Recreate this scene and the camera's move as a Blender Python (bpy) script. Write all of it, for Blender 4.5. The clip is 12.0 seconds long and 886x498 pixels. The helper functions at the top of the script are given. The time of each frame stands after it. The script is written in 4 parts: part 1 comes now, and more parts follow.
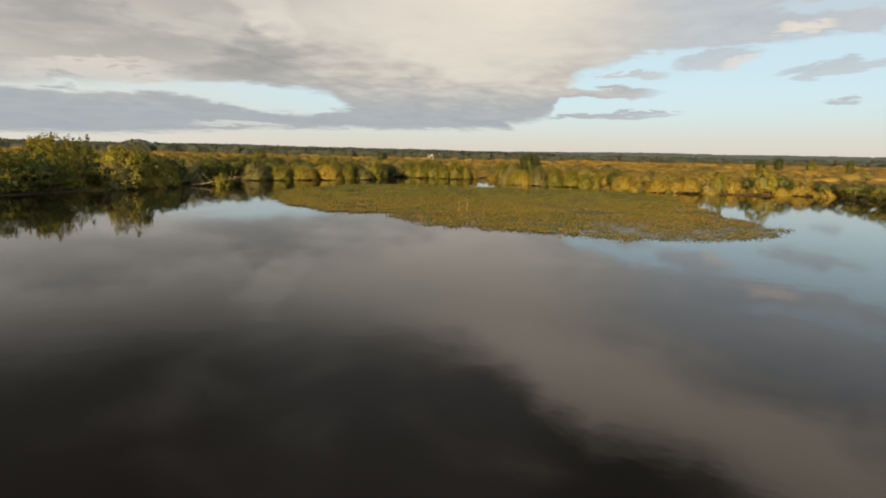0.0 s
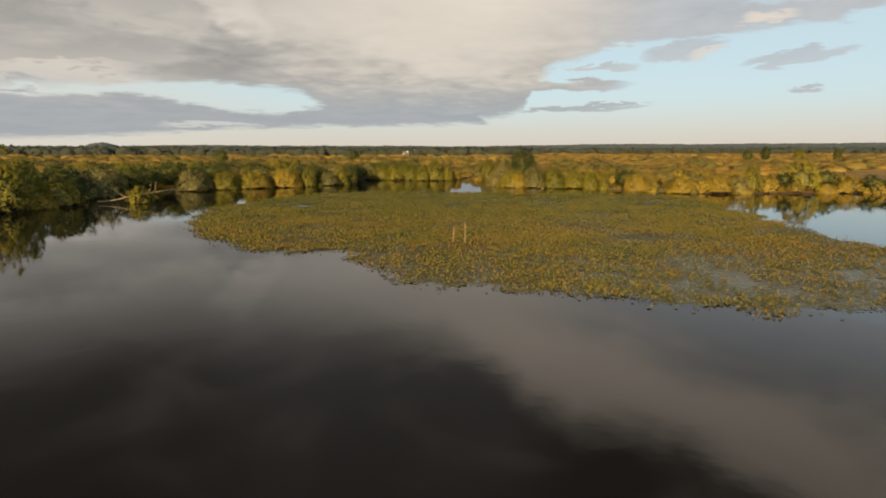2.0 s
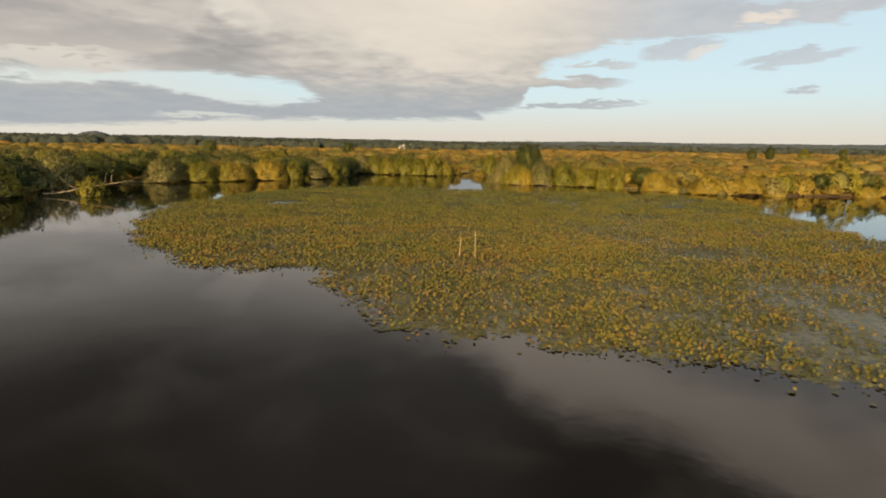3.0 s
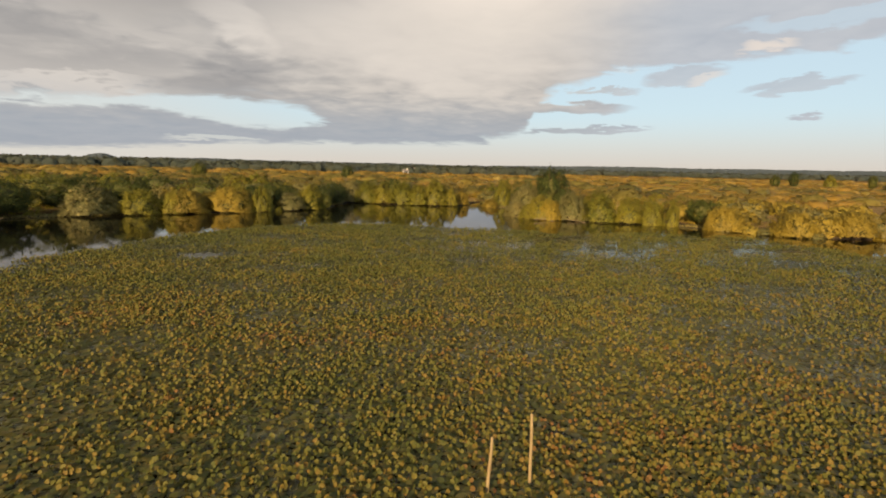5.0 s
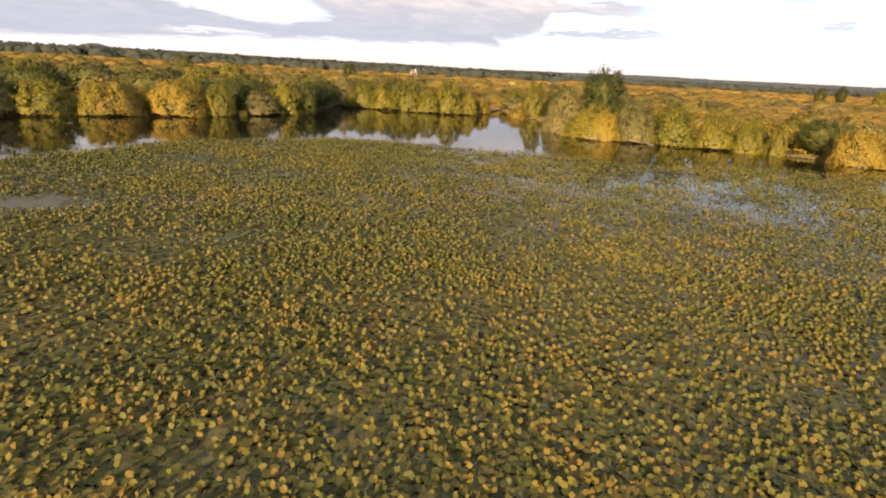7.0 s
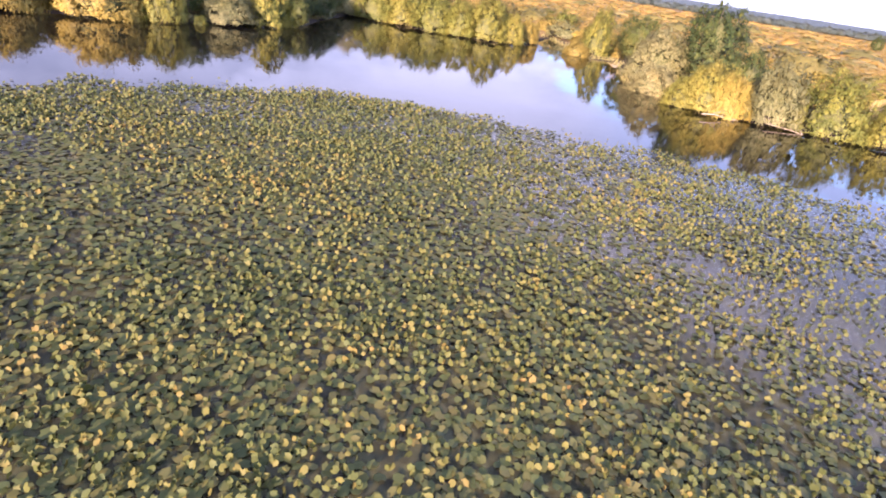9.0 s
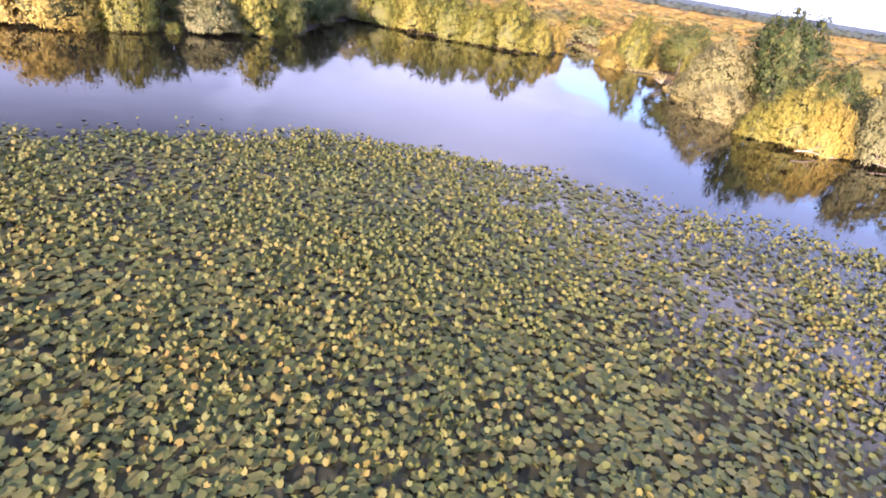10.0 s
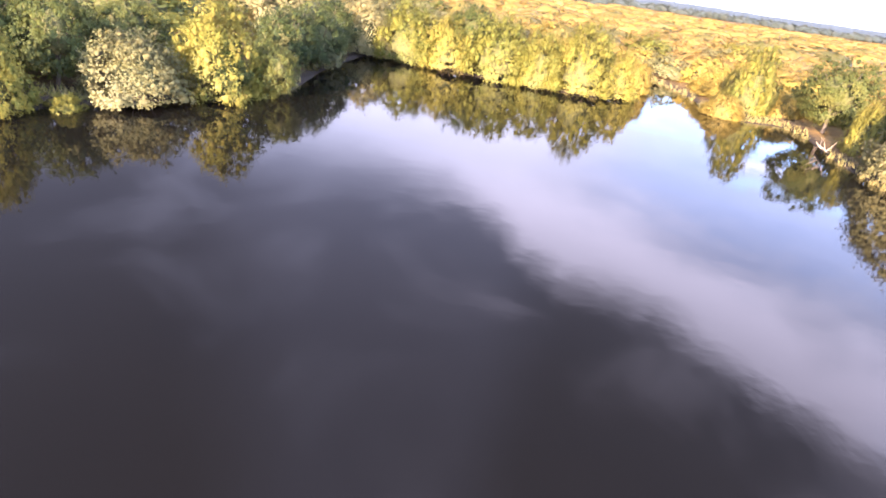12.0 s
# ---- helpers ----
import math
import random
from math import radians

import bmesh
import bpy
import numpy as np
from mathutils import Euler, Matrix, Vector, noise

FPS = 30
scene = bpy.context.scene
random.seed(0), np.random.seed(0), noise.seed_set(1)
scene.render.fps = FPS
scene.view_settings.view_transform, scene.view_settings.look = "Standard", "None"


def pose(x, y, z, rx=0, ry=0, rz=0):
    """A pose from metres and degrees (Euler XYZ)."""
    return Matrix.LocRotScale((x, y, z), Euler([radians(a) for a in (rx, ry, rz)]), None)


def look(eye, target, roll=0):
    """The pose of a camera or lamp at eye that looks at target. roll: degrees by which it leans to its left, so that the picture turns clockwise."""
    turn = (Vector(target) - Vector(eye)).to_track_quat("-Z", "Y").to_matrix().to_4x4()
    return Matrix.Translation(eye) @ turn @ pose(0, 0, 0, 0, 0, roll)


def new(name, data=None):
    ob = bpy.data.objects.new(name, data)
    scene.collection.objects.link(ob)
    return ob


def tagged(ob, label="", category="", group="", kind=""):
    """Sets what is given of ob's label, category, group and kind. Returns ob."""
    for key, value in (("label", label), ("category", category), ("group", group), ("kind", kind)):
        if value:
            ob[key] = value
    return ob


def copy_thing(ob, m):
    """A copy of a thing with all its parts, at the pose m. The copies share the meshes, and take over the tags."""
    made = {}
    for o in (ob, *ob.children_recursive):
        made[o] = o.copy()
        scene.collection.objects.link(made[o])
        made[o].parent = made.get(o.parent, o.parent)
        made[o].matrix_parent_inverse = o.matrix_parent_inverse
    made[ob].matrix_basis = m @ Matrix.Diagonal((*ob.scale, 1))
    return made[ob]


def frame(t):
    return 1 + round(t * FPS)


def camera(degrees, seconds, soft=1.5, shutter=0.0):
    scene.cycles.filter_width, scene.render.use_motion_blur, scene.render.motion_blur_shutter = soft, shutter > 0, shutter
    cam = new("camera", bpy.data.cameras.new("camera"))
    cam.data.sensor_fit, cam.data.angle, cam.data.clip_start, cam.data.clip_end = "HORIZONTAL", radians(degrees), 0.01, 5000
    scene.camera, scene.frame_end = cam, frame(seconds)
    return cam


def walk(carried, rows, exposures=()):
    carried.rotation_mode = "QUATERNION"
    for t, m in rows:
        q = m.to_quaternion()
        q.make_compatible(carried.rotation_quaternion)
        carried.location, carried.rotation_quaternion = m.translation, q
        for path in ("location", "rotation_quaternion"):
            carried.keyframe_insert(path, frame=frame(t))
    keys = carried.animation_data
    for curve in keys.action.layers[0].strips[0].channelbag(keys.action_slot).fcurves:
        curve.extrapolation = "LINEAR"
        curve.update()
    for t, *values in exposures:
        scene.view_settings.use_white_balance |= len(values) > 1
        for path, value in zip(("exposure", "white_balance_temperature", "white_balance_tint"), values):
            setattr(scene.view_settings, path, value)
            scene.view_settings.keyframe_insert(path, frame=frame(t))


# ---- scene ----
cam = camera(78.1, 12.0, soft=1.9)
PATH = [
    (0, (-0.504, 1.708, 5.531), (-0.493, 3.68, 5.198), 1.4),
    (0.5, (-0.722, 6.584, 5.651), (-0.692, 8.576, 5.471), 1.5),
    (1, (-0.875, 11.323, 6.013), (-0.871, 13.312, 5.805), -0.6),
    (1.5, (-1.048, 15.767, 6.195), (-1.023, 17.744, 5.893), -0.8),
    (2, (-1.117, 20.216, 6.139), (-1.025, 22.183, 5.792), 0.0),
    (2.5, (-1.174, 24.608, 5.965), (-1.079, 26.571, 5.595), 0.7),
    (3, (-1.175, 28.923, 5.755), (-1.064, 30.887, 5.39), 1.0),
    (3.5, (-1.191, 33.484, 5.572), (-1.071, 35.462, 5.302), 1.3),
    (3.7, (-1.201, 35.38, 5.597), (-1.081, 37.363, 5.367), 1.4),
    (5.3, (0.032, 50.434, 5.99), (0.122, 52.406, 5.665), 1.4),
    (5.5, (0.006, 52.145, 5.956), (0.1, 54.106, 5.574), 1.7),
    (6, (-0.074, 56.301, 5.736), (-0.002, 58.247, 5.281), 1.4),
    (6.5, (-0.157, 60.576, 5.423), (-0.065, 62.486, 4.836), 2.0),
    (7, (-0.296, 64.811, 5.261), (-0.211, 66.714, 4.652), 3.2),
    (7.2, (-0.36, 66.506, 5.256), (-0.307, 68.385, 4.574), 3.1),
    (8.8, (-2.387, 80.202, 5.814), (-2.25, 81.985, 4.918), 9.3),
    (9, (-2.644, 81.78, 5.818), (-2.51, 83.562, 4.921), 9.2),
    (9.5, (-3.288, 85.412, 5.754), (-3.154, 87.193, 4.854), 9.5),
    (10, (-4.027, 89.459, 5.661), (-3.891, 91.239, 4.759), 9.6),
    (10.5, (-4.811, 93.431, 5.632), (-4.677, 95.21, 4.729), 9.4),
    (11, (-5.705, 97.513, 5.694), (-5.571, 99.292, 4.79), 9.2),
    (11.2, (-5.854, 99.007, 5.649), (-5.729, 100.788, 4.748), 9.3),
    (11.5, (-6.219, 101.335, 5.601), (-6.099, 103.122, 4.711), 8.9),
    (12, (-6.786, 105.08, 5.758), (-6.685, 106.873, 4.878), 8.5),
]
walk(cam, [(t, look(e, g, r)) for t, e, g, r in PATH],
     exposures=[(0, 0.88, 7500, 7), (0.5, 0.75, 7500, 7), (1.2, 0.7, 7550, 7), (2.4, 0.86, 7650, 8), (3.6, 0.93, 7650, 8), (5.6, 0.82, 7300, 12), (6.5, 1.25, 7250, 16), (7.2, 1.62, 7100, 21), (8.8, 2.47, 5300, 38), (10.5, 2.68, 5100, 38), (11.5, 2.9, 5050, 34), (12, 3.24, 5350, 32)])

# ---- sky, sun ----
SUN_AZ, SUN_EL = -158.0, 15.5   # compass angle from +y towards +x, degrees


class Graph:
    """Short way to write node maths."""

    def __init__(self, tree):
        self.tree = tree

    def add(self, kind):
        return self.tree.nodes.new(kind)

    def put(self, socket, v):
        if isinstance(v, bpy.types.NodeSocket):
            self.tree.links.new(v, socket)
        elif isinstance(v, tuple) and len(v) == 3 and socket.type == 'RGBA':
            socket.default_value = (*v, 1)
        else:
            socket.default_value = v

    def m(self, op, a, b=0.0, c=0.0, clamp=False):
        n = self.add("ShaderNodeMath")
        n.operation, n.use_clamp = op, clamp
        for s, v in zip(n.inputs, (a, b, c)):
            self.put(s, v)
        return n.outputs[0]

    def step(self, lo, hi, x):
        n = self.add("ShaderNodeMapRange")
        n.interpolation_type = 'SMOOTHSTEP'
        for s, v in zip(n.inputs[:5], (x, lo, hi, 0.0, 1.0)):
            self.put(s, v)
        return n.outputs[0]

    def mix(self, f, a, b, blend='MIX'):
        n = self.add("ShaderNodeMix")
        n.data_type, n.blend_type = 'RGBA', blend
        self.put(n.inputs[0], f)
        self.put(n.inputs[6], a)
        self.put(n.inputs[7], b)
        return n.outputs[2]

    def noise(self, vec, scale, detail=4.0, rough=0.55, dist=0.0):
        n = self.add("ShaderNodeTexNoise")
        if vec is not None:
            self.put(n.inputs["Vector"], vec)
        for k, v in (("Scale", scale), ("Detail", detail), ("Roughness", rough), ("Distortion", dist)):
            n.inputs[k].default_value = v
        return n.outputs[0]

    def ramp(self, f, stops):
        n = self.add("ShaderNodeValToRGB")
        el = n.color_ramp.elements
        while len(el) < len(stops):
            el.new(0.5)
        for e, (p, c) in zip(el, stops):
            e.position, e.color = p, (*c, 1)
        self.put(n.inputs[0], f)
        return n.outputs[0]


world = bpy.data.worlds.new("sky")
world.use_nodes = True
scene.world = world
G = Graph(world.node_tree)
sky = G.add("ShaderNodeTexSky")
sky.sky_type, sky.sun_disc = 'NISHITA', False
sky.sun_elevation, sky.sun_rotation = radians(SUN_EL), radians(SUN_AZ)
sky.air_density, sky.dust_density, sky.ozone_density = 1.0, 0.8, 1.5
coord = G.add("ShaderNodeTexCoord").outputs["Generated"]
sep = G.add("ShaderNodeSeparateXYZ")
G.put(sep.inputs[0], coord)
dx, dy, dz = sep.outputs
az = G.m('MULTIPLY', G.m('ARCTAN2', dx, dy), 57.2958)
el = G.m('MULTIPLY', G.m('ARCSINE', dz), 57.2958)
# clouds lie on a level sheet, so they crowd together towards the horizon
height = G.m('ADD', G.m('MAXIMUM', dz, 0.0), 0.10)
sheet = G.add("ShaderNodeCombineXYZ")
G.put(sheet.inputs[0], G.m('DIVIDE', dx, height))
G.put(sheet.inputs[1], G.m('DIVIDE', dy, height))
sheet = sheet.outputs[0]
n_big = G.noise(sheet, 0.9, 4, 0.5, 0.3)
n_puff = G.noise(sheet, 2.0, 4, 0.5, 0.6)
n_fine = G.noise(sheet, 6.0, 4, 0.5, 0.5)
grain = G.m('SUBTRACT', G.m('ADD', G.m('MULTIPLY', n_puff, 0.65), G.m('MULTIPLY', n_fine, 0.35)), 0.5)
swell = G.m('SUBTRACT', n_big, 0.5)
el_scale = G.m('ADD', 0.35, G.m('MULTIPLY', G.m('MAXIMUM', el, 0.0), 0.17))
w_el = G.m('ADD', el, G.m('MULTIPLY', grain, G.m('MULTIPLY', el_scale, 2.3)))
w_az = G.m('ADD', az, G.m('MULTIPLY', swell, 7.0))


def oval(a0, e0, ra, re, shear=0.0, lo=1.4, hi=0.5):
    """1 inside an oval of the sky round a bearing and height, 0 outside."""
    a = G.m('SUBTRACT', az, a0)
    e = G.m('SUBTRACT', G.m('SUBTRACT', w_el, e0), G.m('MULTIPLY', a, shear))
    q = G.m('ADD', G.m('POWER', G.m('ABSOLUTE', G.m('DIVIDE', a, ra)), 2.0),
            G.m('POWER', G.m('ABSOLUTE', G.m('DIVIDE', e, re)), 2.0))
    return G.m('SUBTRACT', 1.0, G.step(hi, lo, q))


def patch_of(a0, e0, ra, re, shear=0.0):
    """A soft uneven patch of lighter or darker cloud."""
    a = G.m('SUBTRACT', G.m('ADD', az, G.m('MULTIPLY', swell, 16.0)), a0)
    e = G.m('SUBTRACT', G.m('SUBTRACT', G.m('ADD', el, G.m('MULTIPLY', grain, 9.0)), e0), G.m('MULTIPLY', a, shear))
    q = G.m('ADD', G.m('POWER', G.m('ABSOLUTE', G.m('DIVIDE', a, ra)), 2.0), G.m('POWER', G.m('ABSOLUTE', G.m('DIVIDE', e, re)), 2.0))
    return G.m('SUBTRACT', 1.0, G.step(0.0, 2.0, q))


def profile(*stops):
    """Height in degrees as a function of the bearing, from (bearing, height) pairs."""
    f = G.m('DIVIDE', G.m('ADD', az, 60.0), 120.0, clamp=True)
    r = G.ramp(f, [((a + 60) / 120, (e / 50,) * 3) for a, e in stops])
    return G.m('MULTIPLY', r, 50.0)


def blend(f, a, b):
    return G.m('ADD', a, G.m('MULTIPLY', f, G.m('SUBTRACT', b, a)))


def above(line, soft):
    return G.step(G.m('SUBTRACT', line, soft), G.m('ADD', line, soft), w_el)


# the main deck, with its underside low in the middle and high to the east; a low bank of cloud to the west under a strip of clear air
deck = above(profile((-60, 5), (-40, 5.1), (-31, 5.7), (-26, 6.3), (-22, 6.3), (-14.5, 6.4), (-11.5, 5.9), (-9, 4.4), (-7, 2.8), (1, 2.9), (4.5, 3.1), (9.5, 3.9),
                     (11, 4.6), (12.3, 7.4), (15.3, 8.9), (20, 10.3), (27, 10.1), (31, 10.6), (38.5, 11.0), (60, 14)), 0.45)
bank = G.m('MULTIPLY', above(profile((-60, 1.1), (-38, 1.2), (-30, 1.4), (-22.5, 2.0), (-17, 2.35), (-10.8, 2.6), (0, 2.9), (60, 3)), 0.3),
           G.m('SUBTRACT', 1.0, above(profile((-60, 4.3), (-37, 4.8), (-26.5, 5.1), (-22, 4.6), (-18, 3.9), (-13, 3.9), (-9, 4.6), (4, 5), (8, 2.5), (60, 2)), 0.28)))
streak = G.m('MULTIPLY', oval(-19.5, 2.65, 4.5, 0.2), 0.7)
cover = G.m('MAXIMUM', deck, G.m('MULTIPLY', bank, G.m('SUBTRACT', 1.0, streak)))
cover = G.m('MULTIPLY', cover, G.m('SUBTRACT', 1.0, G.m('MULTIPLY', oval(37, 13.3, 8, 0.75, 0.06), 0.5)))
for extra, k in ((oval(16.5, 4.35, 6.3, 0.24, 0.035), 0.9), (oval(13.5, 6.5, 7.2, 0.62, -0.01), 1.0), (oval(18.2, 8.15, 3.4, 0.28, 0.05), 0.75), (oval(25.5, 9.3, 3.6, 0.7, 0.08), 0.8),
                 (oval(34.6, 7.95, 4.2, 0.5, 0.10), 0.75), (oval(35.3, 5.35, 1.35, 0.24, 0.1), 1.0)):
    cover = G.m('MAXIMUM', cover, G.m('MULTIPLY', extra, k))
# elsewhere in the sky, broken cloud
side = G.step(46.0, 66.0, G.m('ABSOLUTE', az))
broken = G.m('MULTIPLY', G.step(0.42, 0.62, n_puff), G.step(2.0, 9.0, el))
cover = blend(side, cover, broken)
# thick dark cloud overhead, ending along a line that climbs to the east; thin bright cloud beyond it
thick_line = profile((-60, 12), (-30, 13), (-19, 14.2), (-12, 15.2), (-4.4, 16.2), (2, 17.5), (5.3, 18.6), (9, 20.6), (12, 23.0), (17, 25.6), (24, 25.6), (28, 25.5), (33, 27.5), (60, 31))
thick_soft = profile((-60, 7), (-25, 7), (-12, 8), (2, 6), (9, 4.0), (20, 3.5), (60, 4.0))
cloudy_el = G.m('ADD', G.m('ADD', el, G.m('MULTIPLY', grain, 8.0)), G.m('MULTIPLY', swell, 6.0))
thick = G.step(G.m('SUBTRACT', thick_line, 1.5), G.m('ADD', thick_line, thick_soft), cloudy_el)
thick = G.m('MULTIPLY', thick, G.m('SUBTRACT', 1.0, G.m('MULTIPLY', G.step(0.46, 0.72, n_puff), 0.26)))
low = G.m('SUBTRACT', 1.0, G.step(3.0, 8.0, w_el))
tone = G.m('ADD', 0.52, G.m('MULTIPLY', grain, 1.45), clamp=True)
for spot, k in ((patch_of(-17.5, 9.0, 3.6, 2.6, 0.3), -0.4), (patch_of(-31, 9.8, 9, 1.9), -0.2), (patch_of(-16.4, 12.8, 3.0, 1.8, -0.5), 0.4), (patch_of(-31, 6.4, 7, 0.9, 0.03), 0.6), (patch_of(-8, 7.5, 8, 2.2), -0.12)):
    tone = G.m('ADD', tone, G.m('MULTIPLY', spot, k), clamp=True)
bright = patch_of(3, 13.0, 16, 6.0)
c_cloud = G.mix(tone, (0.232, 0.238, 0.262), (0.492, 0.482, 0.490))
c_cloud = G.mix(G.m('MULTIPLY', bright, 0.72), c_cloud, (0.575, 0.548, 0.538))
c_cloud = G.mix(G.m('MULTIPLY', low, 0.88), c_cloud, G.mix(tone, (0.232, 0.285, 0.368), (0.290, 0.332, 0.405)))
right_thin = G.m('MULTIPLY', G.step(11.0, 27.0, w_az), G.m('SUBTRACT', 1.0, G.step(15.0, 23.0, w_el)))
c_cloud = G.mix(G.m('MULTIPLY', right_thin, 0.85), c_cloud, G.mix(tone, (0.290, 0.345, 0.445), (0.42, 0.47, 0.56)))
glow_line = profile((-60, 12), (0, 11), (8, 13), (19, 16), (27, 17.8), (41, 20), (60, 24))
glow = G.m('MULTIPLY', G.step(G.m('SUBTRACT', glow_line, 2.5), G.m('ADD', glow_line, 6.0), G.m('ADD', w_el, G.m('MULTIPLY', swell, 3.0))), G.step(-9.0, 12.0, w_az))
c_cloud = G.mix(G.m('MULTIPLY', glow, 0.85), c_cloud, G.mix(G.step(13.0, 22.0, el), (0.62, 0.585, 0.56), (0.92, 0.83, 0.79)))
for lit, k in ((oval(20.4, 10.0, 1.2, 0.2, 0.03), 0.6), (oval(32, 11.4, 2.0, 0.35, 0.12, 2.0, 0.0), 0.7), (oval(27.6, 9.1, 1.6, 0.25, 0.15, 2.0, 0.0), 0.6)):
    c_cloud = G.mix(G.m('MULTIPLY', lit, k), c_cloud, (0.64, 0.585, 0.56))
c_cloud = G.mix(thick, c_cloud, G.mix(G.m('MULTIPLY', G.step(-30.0, -12.0, w_az), G.m('SUBTRACT', 1.0, G.step(8.0, 20.0, w_az))), (0.064, 0.064, 0.070), (0.140, 0.140, 0.155)))
air = G.mix(1.0, sky.outputs[0], (0.105, 0.105, 0.105), 'MULTIPLY')
haze = G.m('SUBTRACT', 1.0, G.step(-1.0, 6.5, el))
air = G.mix(G.m('MULTIPLY', haze, 0.9), G.mix(0.8, air, (0.42, 0.575, 0.735)), (0.508, 0.458, 0.427))
veil = G.m('MULTIPLY', G.m('SUBTRACT', 1.0, G.step(-34.0, -6.0, w_az)), 0.6)   # thin high cloud over the western gap
back = G.m('ADD', 1.0, G.m('MULTIPLY', G.step(60.0, 110.0, G.m('ABSOLUTE', az)), 0.4))   # brighter on the sun's side
total = G.mix(1.0, G.mix(G.m('MULTIPLY', cover, 0.96), G.mix(veil, air, (0.52, 0.54, 0.55)), c_cloud), back, 'MULTIPLY')
G.put(world.node_tree.nodes["Background"].inputs[0], total)
world.node_tree.nodes["Background"].inputs[1].default_value = 0.74

sun = new("sun", bpy.data.lights.new("sun", 'SUN'))
sun.data.energy, sun.data.angle, sun.data.color = 5.2, radians(1.2), (1.0, 0.75, 0.44)
sv = Vector((math.sin(radians(SUN_AZ)) * math.cos(radians(SUN_EL)), math.cos(radians(SUN_AZ)) * math.cos(radians(SUN_EL)), math.sin(radians(SUN_EL))))
sun.matrix_world = look(sv * 100, (0, 0, 0))


# ---- materials ----
def material(name, rough=0.7, spec=0.5):
    m = bpy.data.materials.new(name)
    m.use_nodes = True
    b = m.node_tree.nodes["Principled BSDF"]
    b.inputs["Roughness"].default_value = rough
    b.inputs["Specular IOR Level"].default_value = spec
    return m, Graph(m.node_tree), b


def bump(g, b, height, strength, distance):
    n = g.add("ShaderNodeBump")
    n.inputs["Strength"].default_value, n.inputs["Distance"].default_value = strength, distance
    g.put(n.inputs["Height"], height)
    g.put(b.inputs["Normal"], n.outputs[0])


def foliage(name, stops, through_light=0.38, rough=0.6, patch=0.86, patch_scale=0.9, soft=0.72, rounded=True, grown=False):
    """Leaves: colour varies leaf by leaf, and in patches over the plant; their shading leans to the rounded form of the whole plant."""
    m, g, b = material(name, rough, 0.3)
    geo = g.add("ShaderNodeNewGeometry")
    info = g.add("ShaderNodeObjectInfo")
    big = g.noise(geo.outputs["Position"], patch_scale, 3, 0.5)
    f = g.m('ADD', g.m('MULTIPLY', geo.outputs["Random Per Island"], 1.0 - patch),
            g.m('MULTIPLY', g.m('ADD', g.m('MULTIPLY', g.m('SUBTRACT', big, 0.5), 1.3), g.m('MULTIPLY_ADD', info.outputs["Random"], 0.8, 0.08)), patch), clamp=True)
    if grown:   # many plants in one mesh: each has its own tone and rounded form
        own = g.add("ShaderNodeAttribute")
        own.attribute_name = "tone"
        shape = g.add("ShaderNodeAttribute")
        shape.attribute_name = "form"
        f = g.m('ADD', g.m('ADD', g.m('MULTIPLY', geo.outputs["Random Per Island"], 1.0 - patch), g.m('MULTIPLY', own.outputs["Fac"], patch)),
                g.m('MULTIPLY', g.m('SUBTRACT', big, 0.5), 1.1), clamp=True)
    col = g.ramp(f, stops)
    g.put(b.inputs["Base Color"], col)
    tr = g.add("ShaderNodeBsdfTranslucent")
    g.put(tr.inputs[0], col)
    mx = g.add("ShaderNodeMixShader")
    mx.inputs[0].default_value = through_light
    out = m.node_tree.nodes["Material Output"]
    g.put(mx.inputs[1], b.outputs[0])
    g.put(mx.inputs[2], tr.outputs[0])
    g.put(out.inputs["Surface"], mx.outputs[0])

    def vec(op, a, c):
        n = g.add("ShaderNodeVectorMath")
        n.operation = op
        g.put(n.inputs[0], a)
        if c is not None:
            g.put(n.inputs[3] if op == 'SCALE' else n.inputs[1], c)
        return n.outputs[0]
    form = (0.0, 0.0, 1.0)
    if rounded:
        turn_to = g.add("ShaderNodeVectorTransform")
        turn_to.vector_type, turn_to.convert_from, turn_to.convert_to = 'VECTOR', 'OBJECT', 'WORLD'
        g.put(turn_to.inputs[0], g.add("ShaderNodeTexCoord").outputs["Object"])
        form = vec('NORMALIZE', turn_to.outputs[0], None)
    if grown:
        form = shape.outputs["Vector"]
    nor = vec('ADD', vec('SCALE', geo.outputs["Normal"], 1.0 - soft), vec('SCALE', form, soft))
    g.put(b.inputs["Normal"], vec('NORMALIZE', nor, None))
    return m


M = {}
M["sallow"] = foliage("sallow_leaves", [(0.0, (0.130, 0.125, 0.046)), (0.4, (0.188, 0.170, 0.060)), (0.75, (0.240, 0.205, 0.076)), (1.0, (0.275, 0.220, 0.074))])
M["willow"] = foliage("willow_leaves", [(0.0, (0.112, 0.122, 0.018)), (0.4, (0.194, 0.177, 0.023)), (0.75, (0.244, 0.212, 0.030)), (1.0, (0.280, 0.224, 0.036))])
# alder's own deep green, darkened further for the shade of the bank gaps
M["alder"] = foliage("alder_leaves", [(0.0, (0.034, 0.052, 0.013)), (0.5, (0.072, 0.086, 0.017)), (0.85, (0.118, 0.122, 0.023)), (1.0, (0.165, 0.148, 0.028))])
M["myrtle"] = foliage("bog_shrub_leaves", [(0.0, (0.182, 0.134, 0.026)), (0.35, (0.258, 0.190, 0.031)), (0.7, (0.319, 0.232, 0.036)), (1.0, (0.314, 0.252, 0.044))])
